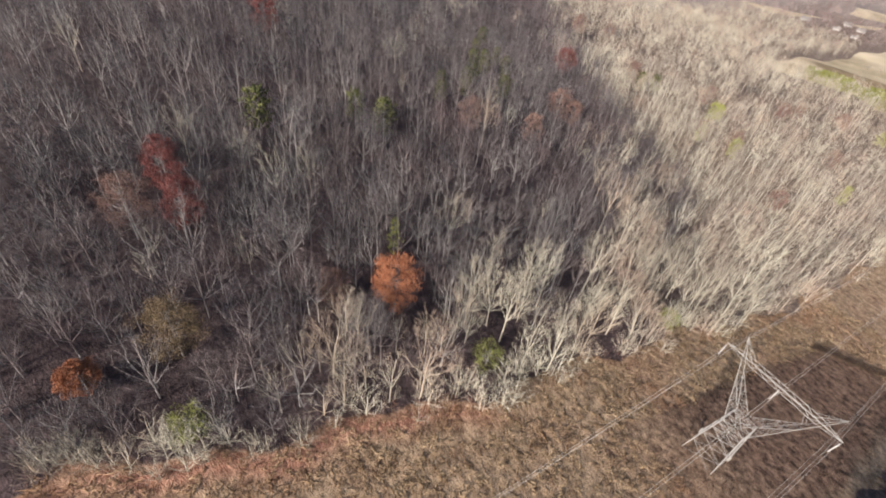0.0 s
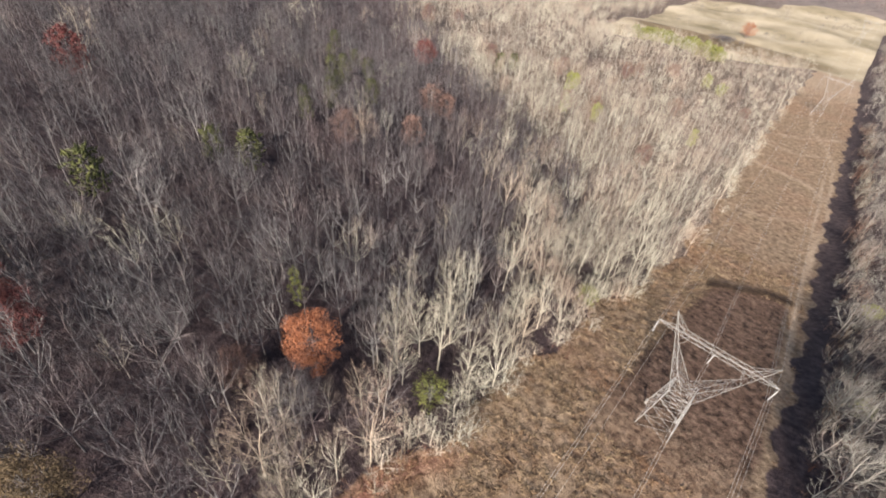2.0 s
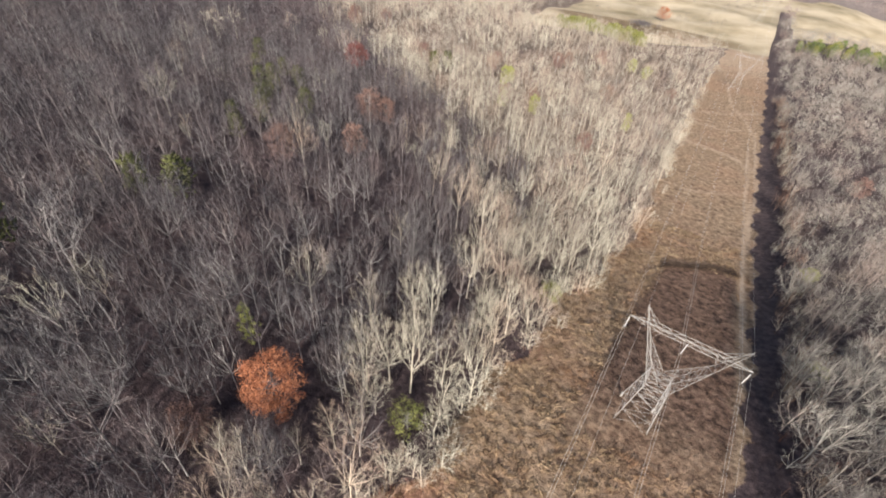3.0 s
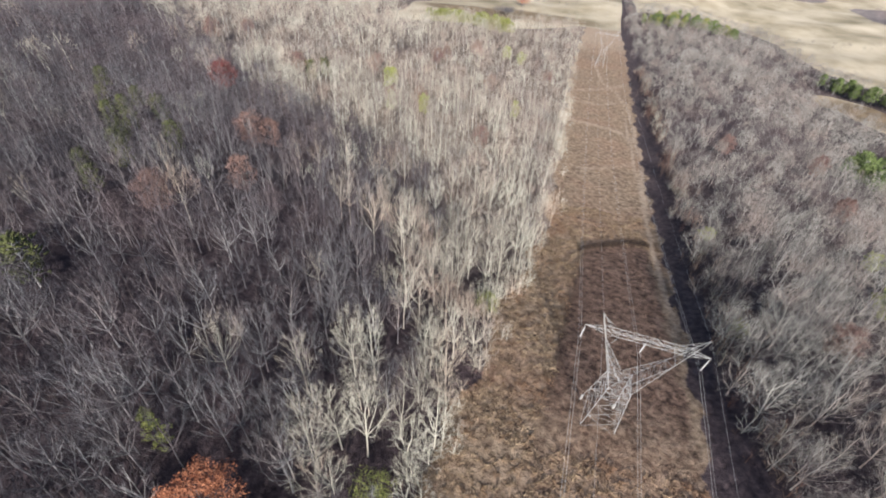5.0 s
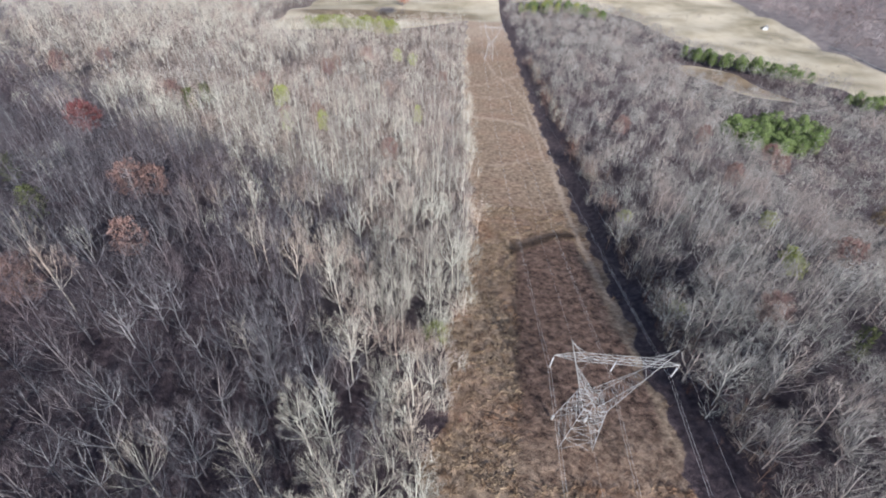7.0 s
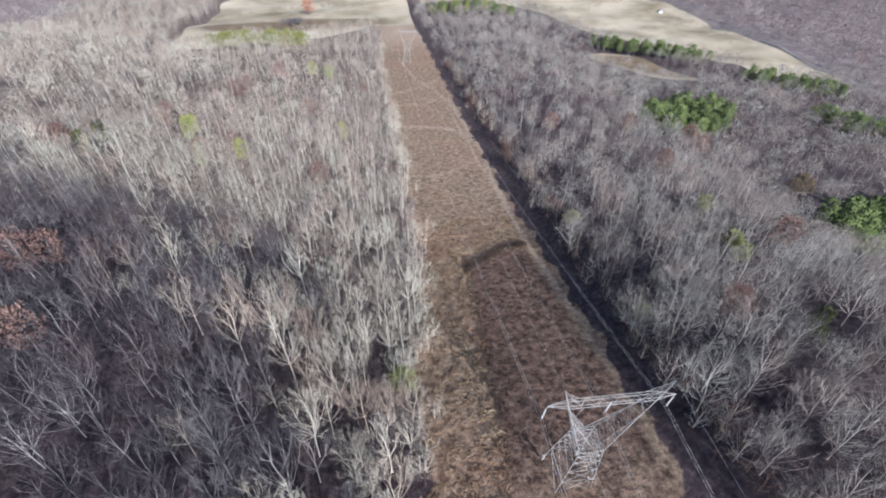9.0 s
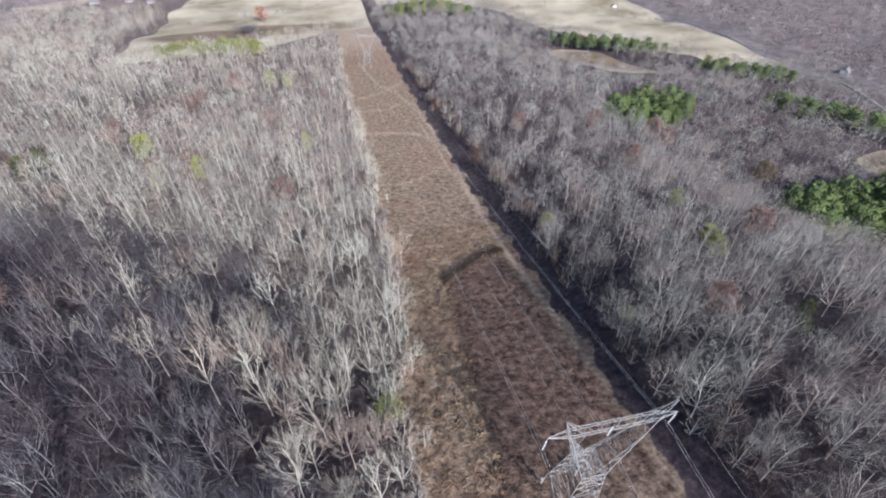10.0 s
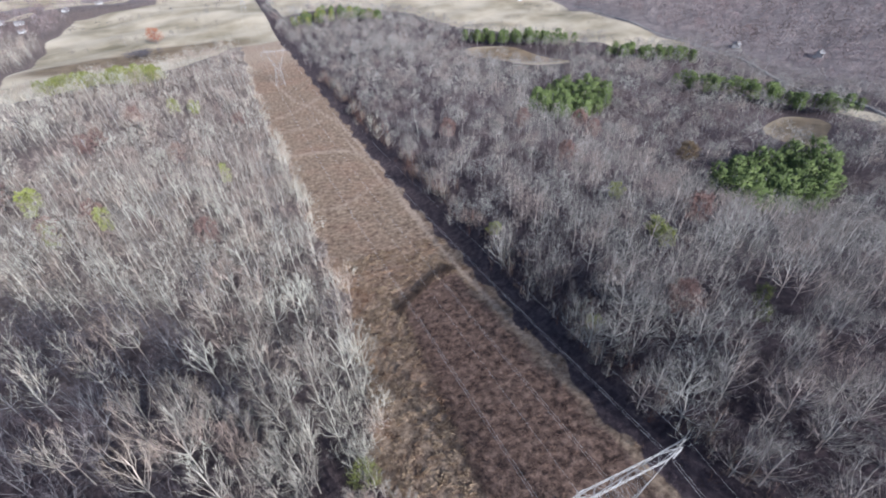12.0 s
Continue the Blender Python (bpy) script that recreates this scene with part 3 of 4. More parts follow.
def grove(x0, x1, y0, y1, gap, seed):
    """Jittered places in the woods, out of the corridor and the pasture."""
    rng = np.random.default_rng(seed)
    X, Y = np.meshgrid(np.arange(x0, x1, gap), np.arange(y0, y1, gap * 0.9))
    X = X + rng.uniform(-0.45, 0.45, X.shape) * gap + (np.arange(X.shape[0])[:, None] % 2) * gap * 0.5
    Y = Y + rng.uniform(-0.45, 0.45, Y.shape) * gap
    x, y = X.ravel(), Y.ravel()
    keep = ((x < left_edge(y)) | (x > right_edge(y)) | (y > 900)) & (field(x, y) < 0.35)
    keep &= off_line(x, y, ROAD) > 4
    for cx, cy, r in LEAFY:
        keep &= np.hypot(x - cx, y - cy) > r
    for cx, cy, rx, ry, turn, *_ in PINE_STANDS:
        keep &= inside(x, y, cx, cy, rx + 2, ry + 2, turn) < 0
    x, y = x[keep], y[keep]
    return np.stack([x, y, rng.uniform(0.62, 1.2, len(x)) * np.where((x > 20) & (y < 300), 0.95, 1.0)], 1)  # lower wood on the valley side


NEAR_BOX = ((-78, -16, -62, 62), (24, 58, -18, 62))


def in_near(p):
    return np.any([(p[:, 0] > a) & (p[:, 0] < b) & (p[:, 1] > c) & (p[:, 1] < d) for a, b, c, d in NEAR_BOX], axis=0)


# trees and bushes in leaf: x, y, height, width, kind
IN_LEAF = [
    (-58, -42, 17, 10.5, "rust"), (-65, -54, 10, 7, "russet"), (-102, -77, 18, 8.5, "red"), (-92, -76, 16, 7.5, "red"), (-133, 79, 17, 10, "russet"),
    (-190, 139, 17, 12, "red"), (-63, -84, 14, 11, "brown"), (-31, 31, 6, 6, "lime"), (-74, -34, 12, 3.6, "lime"), (-39, -29, 6, 8, "lime"),
    (-185, -30, 18, 9, "red"), (-114, 176, 14, 9, "russet"), (-74, 254, 14, 9, "russet"), (-48, -86, 6, 7, "lime"), (-61, -99, 8, 6, "rust"), (-94, -86, 16, 10, "russet"),
    (94, 67, 14, 9, "russet"), (52, 34, 12, 8, "russet"), (80, 70, 7, 6, "lime"), (-115, 176, 12, 6, "lime"), (-127, 203, 13, 6, "lime"), (-52, 225, 12, 5, "lime"),
    (-129, 85, 14, 9, "russet"), (-117, 271, 14, 9, "russet"), (178, 142, 13, 10, "brown"), (99, 144, 13, 8, "russet"), (146, 182, 14, 9, "russet"),
    (40, 106, 5, 5, "lime"), (93, 103, 7, 6, "lime"), (-99, 185, 12, 6, "lime"), (-127, 211, 11, 6, "lime"), (-113, 283, 14, 8, "russet"), (-67, 353, 11, 8, "lime"),
    (-80, 360, 11, 8, "lime"), (106, 195, 14, 8, "russet"), (77, 63, 7, 6, "lime"), (-107, 642, 18, 17, "rust"), (150, 200, 14, 9, "russet"), (63, 200, 13, 9, "russet"),
    (-60, 160, 14, 9, "russet"), (-140, 215, 15, 9, "russet"), (-175, 185, 15, 9, "russet"), (-253, 214, 16, 11, "russet"), (-241, 235, 15, 9, "russet"), (-120, 20, 15, 9, "russet"), (-112, 44, 15, 8, "russet"), (-102, 188, 14, 9, "russet"), (-40, 310, 12, 8, "russet"), (-100, 330, 14, 9, "russet"), (36, 45, 4, 5, "lime"),
]
EVERGREENS = [(-123, -51, 15, 7), (-120, -14, 14, 6), (-163, 178, 14, 7), (-162, 192, 12, 6), (70, 27, 8, 6.5), (66, 23, 6, 5), (-128, -20, 12, 5), (-150, 60, 13, 6), (-189, 71, 12, 7), (-162, 48, 11, 6), (-180, 86, 12, 7), (-236, 112, 13, 7), (-140, 20, 10, 6),
              (-147, 37, 11, 6), (-172, 60, 10, 6), (-203, 98, 12, 7), (-152, 28, 9, 6), (-215, 92, 12, 7), (-178, 70, 11, 6), (-196, 84, 11, 7)]
PINE_STANDS = [  # middle, half sizes, turn, number, height, width, tone
    (182, 252, 50, 26, 38, 60, 15, 7.0, "green"), (188, 98, 46, 22, 15, 64, 15, 7.0, "green"), (318, 208, 64, 11, -68, 44, 14, 7.0, "green"),
    (262, 455, 62, 8, -40, 40, 15, 7.0, "green"), (345, 345, 45, 8, -40, 28, 14, 7.0, "green"), (-112, 458, 20, 11, 3, 40, 14, 6.5, "young"),
    (-160, 458, 24, 10, 3, 38, 13, 6.5, "young"), (107, 640, 66, 22, 10, 46, 14, 7.0, "mixed"),
]
LEAFY += [(x, y, w * 0.5 + (4.0 if k == "rust" else 1.5)) for x, y, h, w, k in IN_LEAF if y < 500] + [(x, y, w * 0.5 + 1) for x, y, h, w in EVERGREENS]


def in_view_reach(p):
    """The stretch of country that the flight looks over."""
    x, y = p[:, 0], p[:, 1]
    return (y > -125) & ~((x > 0) & (y < 0.36 * (x - 60) - 32)) & ~((x < -60) & (y < -125 + 0.02 * (-60 - x)))


def split(p, seed):
    # oak: the tree takes the bark that is darkened for cloud shade
    oak = np.random.default_rng(seed).random(len(p)) < shade_share(p[:, 0], p[:, 1])
    return p[oak], p[~oak]


def pooled(trees):
    out = []
    for t, c in trees:
        if not c.v:
            out.append((*t.arrays(), t.arrays()[1].shape[0]))
            continue
        (a, b), (d, e) = t.arrays(), c.arrays()
        out.append((np.vstack([a, d]), np.vstack([b, e + len(a)]), len(b)))
    return out


woods = grove(-425, 425, -130, 760, 6.3, 11)
woods = woods[in_view_reach(woods)]
more = grove(-125, -46, -126, -25, 7.0, 17) * (1, 1, 0.85)  # the stand is denser at the near end
valley = grove(34, 130, -20, 170, 10.0, 18) * (1, 1, 0.85)
woods = np.vstack([woods, more[in_view_reach(more)], valley[in_view_reach(valley)]])
is_near = in_near(woods)
near = woods[is_near]
dist = np.hypot(woods[:, 0] + 15, woods[:, 1] + 45)
mid = woods[~is_near & (dist < 165)]
half = woods[~is_near & (dist >= 165) & (dist < 300)]
far = woods[~is_near & (dist >= 300)]
far = far[np.random.default_rng(5).random(len(far)) < np.where(far[:, 0] > 60, 0.56, 0.54)]
NEAR_TREES = [bare_tree(100 + k, 17.5 + 1.5 * (k % 4), 3.9 + 0.5 * (k % 3), (0.34, 0.42, 0.28, 0.38)[k % 4], 11 + k % 3, 6, 5, 4, True, 0.85, 0.018, 0.016, 0.22, 0.66) for k in range(10)]
NEAR_MESHES = [(t.mesh("trunk", TRUNK), c.mesh("bare_crown", TWIGS)) for t, c in NEAR_TREES]
SHADE_TONED_MESHES = [(t.mesh("trunk", SHADE_TONED_BARK), c.mesh("bare_crown", SHADE_TONED_TWIGS)) for t, c in NEAR_TREES]
ROUND_TREES = [bare_tree(150 + k, 14.0 + 1.3 * (k % 3), 4.6 + 0.5 * (k % 3), (0.2, 0.28)[k % 2], 12, 6, 5, 4, True, 1.1, 0.018, 0.015, 0.08) for k in range(6)]
ROUND_MESHES = [(t.mesh("trunk", VALLEY_BARK), c.mesh("bare_crown", VALLEY_TWIGS)) for t, c in ROUND_TREES]
rng = np.random.default_rng(3)
order = np.argsort(np.hypot(near[:, 0] + 20, near[:, 1] + 5))
for k, i in enumerate(order[:290]):
    x, y, size = near[i]
    # oak picks the shade-darkened copies of the same tree meshes
    oak = rng.random() < shade_share(x, y)
    kind = ROUND_MESHES if x > 20 else SHADE_TONED_MESHES if oak else NEAR_MESHES
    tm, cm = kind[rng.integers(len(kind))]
    label = "leafless grey-mauve tree with a rounded bare crown" if x > 20 else "leafless hardwood with forking limbs, bark darkened for cloud shade" if oak else "leafless pale grey hardwood with fanned bare branches"
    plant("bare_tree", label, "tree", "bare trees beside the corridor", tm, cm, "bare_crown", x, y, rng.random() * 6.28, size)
mid = np.vstack([mid, near[order[290:]]])
MID = pooled([bare_tree(200 + k, 17.0 + 1.3 * (k % 3), 4.0 + 0.5 * (k % 3), (0.34, 0.42, 0.28)[k % 3], 9, 5, 4, 2, False, 0.85, 0.034, 0.03, 0.22, 0.66) for k in range(8)])
HALF = pooled([bare_tree(250 + k, 18.0, 4.7 + 0.4 * (k % 3), (0.34, 0.42)[k % 2], 6, 3, 3, 0, False, 0.8, 0.05, 0, 0.2, 0.7, 1, 125, 0.046, 1.7) for k in range(8)])
FAR = pooled([bare_tree(300 + k, 17.5, 5.3, 0.36, 4, 2, 2, 0, False, 0.65, 0.1, 0, 0.2, 0.75, 1, 60, 0.10, 2.1) for k in range(6)])
HILL_MID = pooled([bare_tree(230 + k, 16.5 + 1.3 * (k % 3), 4.4 + 0.5 * (k % 3), (0.26, 0.34)[k % 2], 9, 5, 3, 1, False, 0.9, 0.03, 0.026, 0.12, 0.85, 2, 240, 0.026, 1.1) for k in range(6)])
HILL_HALF = pooled([bare_tree(280 + k, 17.0, 4.9 + 0.4 * (k % 3), 0.28, 7, 4, 1, 0, False, 0.8, 0.05, 0, 0.1, 0.85, 1, 165, 0.052, 1.4) for k in range(6)])
HILL_FAR = pooled([bare_tree(330 + k, 16.5, 5.3, 0.25, 5, 2, 1, 0, False, 0.6, 0.1, 0, 0.1, 0.85, 1, 80, 0.12, 1.7) for k in range(6)])
ROUND_MID = pooled([bare_tree(220 + k, 14.5 + 1.2 * (k % 3), 4.7 + 0.5 * (k % 3), (0.2, 0.28)[k % 2], 10, 4, 3, 1, False, 0.85, 0.034, 0.03, 0.02, 1.0, 2, 330, 0.026, 1.0) for k in range(6)])
ROUND_HALF = pooled([bare_tree(270 + k, 15.0, 5.0 + 0.5 * (k % 2), 0.18, 7, 3, 1, 0, False, 0.6, 0.06, 0, 0.02, 1.0, 1, 230, 0.058, 1.2) for k in range(6)])
ROUND_FAR = pooled([bare_tree(320 + k, 15.0, 5.4, 0.18, 4, 1, 1, 0, False, 0.45, 0.1, 0, 0.02, 1.0, 1, 105, 0.13, 1.5) for k in range(6)])
HAZE = pooled([bare_tree(350 + k, 21.0, 7.0, 0.2, 3, 1, 1, 0, False, 0.5, 0.2, 0, 0.1, 1.0, 1, 62, 0.27, 2.1) for k in range(5)])
hills = np.vstack([grove(425, 900, 130, 950, 12.0, 12), grove(-800, -425, -60, 900, 19.0, 13), grove(-425, 425, 760, 1150, 15.0, 14), grove(-900, 500, 1150, 2100, 32.0, 15)])
stuff("ridge_woods", "leafless grey-purple forest on the far ridges", "forest", HAZE, hills, (RIDGE_BARK, RIDGE_TWIGS), 24)
for pool, hill_pool, rounds, spots, name, words, seed in ((MID, HILL_MID, ROUND_MID, mid, "woods", "near the corridor", 21), (HALF, HILL_HALF, ROUND_HALF, half, "woods_beyond", "further down the slope", 22), (FAR, HILL_FAR, ROUND_FAR, far, "woods_far", "towards the valley", 23)):
    slope = spots[:, 0] > 20
    thinned = np.random.default_rng(seed + 90).random(len(spots)) < {"woods": 0.8, "woods_beyond": 0.62, "woods_far": 0.95}[name]
    shade_toned, poplars = split(spots[~slope], seed)
    stuff("oak_" + name, "leafless grey-brown forest darkened for cloud shade " + words, "forest", hill_pool, shade_toned, (SHADE_TONED_BARK, SHADE_TONED_TWIGS), seed)
    stuff("pale_" + name, "leafless pale grey hardwood forest " + words, "forest", pool, poplars, (TRUNK, TWIGS), seed + 50)
    stuff("valley_" + name, "grey-mauve leafless forest of rounded crowns " + words, "forest", rounds, spots[slope & thinned], (VALLEY_BARK, VALLEY_TWIGS), seed + 70)
hedge = []
rng = np.random.default_rng(27)
for (ax, ay), (bx, by), n in (((-190, 640), (-40, 690), 26), ((-240, 760), (-90, 830), 30), ((-230, 900), (20, 930), 34), ((-70, 700), (-10, 900), 20), ((290, 560), (400, 600), 12),
                              ((330, 470), (425, 520), 12), ((240, 690), (400, 740), 18), ((380, 640), (415, 480), 14)):
    for k in range(n):
        q = rng.random()
        hedge.append((ax + (bx - ax) * q + rng.normal() * 3, ay + (by - ay) * q + rng.normal() * 3, rng.uniform(0.3, 0.75)))
stuff("pasture_hedges", "bare hedgerow trees and bushes between the pastures", "hedge", FAR, hedge, (SHADE_TONED_BARK, SHADE_TONED_TWIGS), 28)
thicket = [(-121 + rng.normal() * 7.5, 586 + rng.normal() * 4, rng.uniform(0.55, 0.8)) for k in range(48)]
stuff("pasture_thicket", "dense dark bare thicket at the edge of the pasture", "thicket", ROUND_FAR, thicket, (DARK_SHRUB, THICKET_TWIGS), 29)
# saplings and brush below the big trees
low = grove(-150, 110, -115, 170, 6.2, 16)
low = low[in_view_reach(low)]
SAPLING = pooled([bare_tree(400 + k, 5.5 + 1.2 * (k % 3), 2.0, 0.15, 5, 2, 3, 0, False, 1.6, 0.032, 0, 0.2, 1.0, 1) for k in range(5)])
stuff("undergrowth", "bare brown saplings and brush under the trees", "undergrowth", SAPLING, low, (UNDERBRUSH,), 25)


# ---- trees in leaf, pines ----
TONES = {"rust": RUST_LEAF, "red": RED_LEAF, "brown": BROWN_LEAF, "russet": PINK_LEAF, "lime": LIME_LEAF}
WORDS = {"rust": "oak with a full crown of rust-orange leaves", "red": "maple still holding dark red leaves", "brown": "broad tree with olive-brown faded leaves",
         "russet": "tree with thin faded russet leaves", "lime": "low yellow-green bush in leaf"}
for k, (x, y, tall, wide, tone) in enumerate(IN_LEAF):
    close = math.hypot(x + 15, y + 45) < 130
    full = {"rust": 1.0, "red": 0.9, "brown": 0.95, "russet": 0.6, "lime": 0.5}[tone]
    t, c = leafy_tree(500 + k, tall, wide, int((11000 * (0.3 if tone == "lime" else 1.0) if close else 2000) * full), 0.125 if close else 0.34, 0.12 if tone == "lime" else 0.3)
    plant("leafy_bush" if tone == "lime" else "leafy_tree", WORDS[tone], "bush" if tone == "lime" else "tree", "", t.mesh("trunk", SHADE_TONED_BARK), c.mesh("leaf_crown", TONES[tone]), "leaf_crown", x, y, 0.0, 1.0)
PINES = [pine_tree(600 + k, 10.0, 5.4 + 0.4 * k) for k in range(4)]
PINE_MESHES = {tone: [(t.mesh("trunk", SHADE_TONED_BARK), c.mesh("needle_crown", m)) for t, c in PINES] for tone, m in (("green", NEEDLE), ("young", YOUNG_NEEDLE), ("cedar", CEDAR_LEAF))}
rng = np.random.default_rng(8)
for x, y, tall, wide in EVERGREENS:
    tm, cm = PINE_MESHES["cedar"][rng.integers(4)]
    plant("cedar_tree", "small olive-green cedar among bare trees", "tree", "", tm, cm, "needle_crown", x, y, rng.random() * 6, tall / 10)
for cx, cy, rx, ry, turn, count, tall, wide, tone in PINE_STANDS:
    for k in range(count):
        a, r = k * 2.39996, math.sqrt((k + 0.5) / count)
        u, v = rx * r * math.cos(a) + rng.normal() * 1.2, ry * r * math.sin(a) + rng.normal() * 1.2
        c, s = math.cos(radians(turn)), math.sin(radians(turn))
        pick = ("young" if rng.random() < 0.4 else "green") if tone == "mixed" else tone
        tm, cm = PINE_MESHES[pick][rng.integers(4)]
        plant("pine_tree", "yellow-green young pine in a dense stand" if pick == "young" else "dark green pine in a dense stand", "tree", "pines in stands", tm, cm, "needle_crown",
              cx + u * c - v * s, cy + u * s + v * c, rng.random() * 6, tall / 10 * rng.uniform(0.8, 1.15))


# ---- brush in the cut corridor ----
def tuft(seed, tall, wide, blades):
    rng = np.random.default_rng(seed)
    s = Sticks()
    for k in range(blades):
        a = np.array([rng.normal() * wide * 0.3, rng.normal() * wide * 0.3, -0.05])
        b = a + np.array([rng.normal() * wide * 0.5, rng.normal() * wide * 0.5, tall * (0.5 + 0.6 * rng.random())])
        s.stick(a, b, 0.07 * wide, 0)
    return (*s.arrays(), 0)


def corridor_places(y0, y1, gap, seed):
    rng = np.random.default_rng(seed)
    X, Y = np.meshgrid(np.arange(-50, 38, gap), np.arange(y0, y1, gap))
    x, y = (X + rng.uniform(-0.6, 0.6, X.shape) * gap).ravel(), (Y + rng.uniform(-0.6, 0.6, Y.shape) * gap).ravel()
    keep = (cut(x, y) > 0.5) & (rng.random(len(x)) < 0.45 + 0.5 * (bumps(x, y, 5, 9) > -0.1))
    trail = np.interp(y, [-40, 20, 60, 100, 130, 300], [19.0, 20.3, 21.2, 21.2, 22.0, 17.0])
    keep &= (np.abs(x - trail) > 1.2) & ((np.abs(x - trail - 4.0) > 1.5) | (y > 130))
    for line, width, much in TRACKS:
        keep &= (off_line(x, y, line) > width * 0.8) | (rng.random(len(x)) > much)
    return np.stack([x, y, rng.uniform(0.6, 1.4, len(x))], 1)[keep]


TUFTS = [tuft(700 + k, 0.45 + 0.14 * (k % 3), 1.3, 11) for k in range(6)]
spots = corridor_places(-112, 125, 1.4, 31)
in_mown = (spots[:, 1] > -8) & (spots[:, 1] < 96) & (spots[:, 0] > mown_side(spots[:, 1])) & (spots[:, 0] < 19.5)
stuff("dry_brush", "tan dry grass and bramble tufts in the cut corridor", "grass", TUFTS, spots[~in_mown], (STRAW,), 32)
stubble = spots[in_mown]
stubble[:, 2] *= 0.55
stuff("mown_stubble", "short dark brown stubble in the mown patch", "grass", TUFTS, stubble, (STUBBLE,), 33)
stuff("brush_beyond", "tan brush along the corridor further on", "grass", TUFTS, corridor_places(125, 420, 3.0, 34) * (1, 1, 0.55), (STRAW,), 35)
rng = np.random.default_rng(36)
ye = np.concatenate([rng.uniform(-110, 60, 320), rng.uniform(60, 400, 220)])
thorn = np.stack([left_edge(ye) + rng.normal(size=len(ye)) * 1.6 + 0.8, ye, rng.uniform(0.25, 0.55, len(ye))], 1)
ye = rng.uniform(-16, 400, 420)
thorn = np.vstack([thorn, np.stack([right_edge(ye) + 2.0 + rng.normal(size=len(ye)) * 2.2, ye, rng.uniform(0.4, 1.3, len(ye))], 1)])
ye = np.concatenate([rng.uniform(-112, 60, 125), rng.uniform(60, 420, 50)])
fringe = np.stack([left_edge(ye) - 0.5 + rng.normal(size=len(ye)) * 2.0, ye, rng.uniform(0.32, 0.62, len(ye))], 1)
ye = rng.uniform(-16, 400, 75)
fringe = np.vstack([fringe, np.stack([right_edge(ye) + 1.5 + rng.normal(size=len(ye)) * 2.0, ye, rng.uniform(0.3, 0.55, len(ye))], 1)])
FRINGE = pooled([bare_tree(450 + k, 16.0, 6.0, 0.12, 9, 4, 5, 1, False, 1.5, 0.04, 0.03, 0.1) for k in range(5)])
# Dark brush added along the rim to stand in for the bank's shade.
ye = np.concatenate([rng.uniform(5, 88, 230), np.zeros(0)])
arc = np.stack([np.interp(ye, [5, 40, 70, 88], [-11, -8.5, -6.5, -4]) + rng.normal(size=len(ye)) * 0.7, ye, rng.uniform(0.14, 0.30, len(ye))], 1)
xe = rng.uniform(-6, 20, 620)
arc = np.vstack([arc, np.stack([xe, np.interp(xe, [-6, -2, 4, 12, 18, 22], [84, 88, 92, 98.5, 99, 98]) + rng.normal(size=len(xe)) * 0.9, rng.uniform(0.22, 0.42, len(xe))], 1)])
stuff("bramble_rim", "dark brush round the mown patch, standing in for the bank's shade", "thicket", SAPLING, arc, (DARK_SHRUB,), 39)
stuff("edge_saplings", "pale leaning saplings and brush along the wood's edge", "undergrowth", FRINGE, fringe, (TRUNK, TWIGS), 38)
stuff("edge_thicket", "reddish brown bramble thicket along the wood's edge", "thicket", SAPLING, thorn, (SHRUB,), 37)


# ---- farmhouses in the valley ----
def farmhouse(x, y, turn, wide, deep, tall):
    house = new("farmhouse")
    house.matrix_world = pose(x, y, float(height(x, y)), 0, 0, turn)
    tagged(house, "small white farmhouse with a pale grey roof", "house", "houses in the valley")
    w, d = wide / 2, deep / 2

    def solid(name, verts, faces, mat, parent, label=""):
        me = bpy.data.meshes.new(name)
        me.from_pydata(verts, [], faces)
        me.materials.append(mat)
        return part(name, me, parent, label)

    box = lambda x0, x1, y0, y1, z0, z1: ([(x0, y0, z0), (x1, y0, z0), (x1, y1, z0), (x0, y1, z0), (x0, y0, z1), (x1, y0, z1), (x1, y1, z1), (x0, y1, z1)],
                                          [(0, 3, 2, 1), (4, 5, 6, 7), (0, 1, 5, 4), (1, 2, 6, 5), (2, 3, 7, 6), (3, 0, 4, 7)])
    ridge = tall + deep * 0.32
    solid("wall", [(-w, -d, -1), (w, -d, -1), (w, d, -1), (-w, d, -1), (-w, -d, tall), (w, -d, tall), (w, d, tall), (-w, d, tall), (-w, 0, ridge), (w, 0, ridge)],
          [(0, 1, 5, 4), (2, 3, 7, 6), (1, 2, 6, 9, 5), (3, 0, 4, 8, 7), (4, 5, 9, 8), (6, 7, 8, 9)], WHITE_WALL, house)
    for s in (-1, 1):
        e, t = 0.5, 0.25
        solid("roof_slope", [(-w - e, s * (d + e), tall - 0.32), (w + e, s * (d + e), tall - 0.32), (w + e, 0, ridge + 0.05), (-w - e, 0, ridge + 0.05),
                       (-w - e, s * (d + e), tall - 0.32 + t), (w + e, s * (d + e), tall - 0.32 + t), (w + e, 0, ridge + 0.05 + t), (-w - e, 0, ridge + 0.05 + t)],
              [(0, 1, 2, 3), (4, 5, 6, 7), (0, 1, 5, 4), (1, 2, 6, 5), (2, 3, 7, 6), (3, 0, 4, 7)], ROOF, house)
        for k in (-0.6, 0.0, 0.6):
            v, f = box(k * w - 0.5, k * w + 0.5, min(s * d, s * (d + 0.06)), max(s * d, s * (d + 0.06)), 1.0, 2.3)
            solid("window" if s < 0 or k else "door", v, f, PANE, house)
    v, f = box(w * 0.4, w * 0.4 + 0.9, -0.45, 0.45, tall, ridge + 1.1)
    solid("chimney", v, f, CONCRETE, house)
    return house


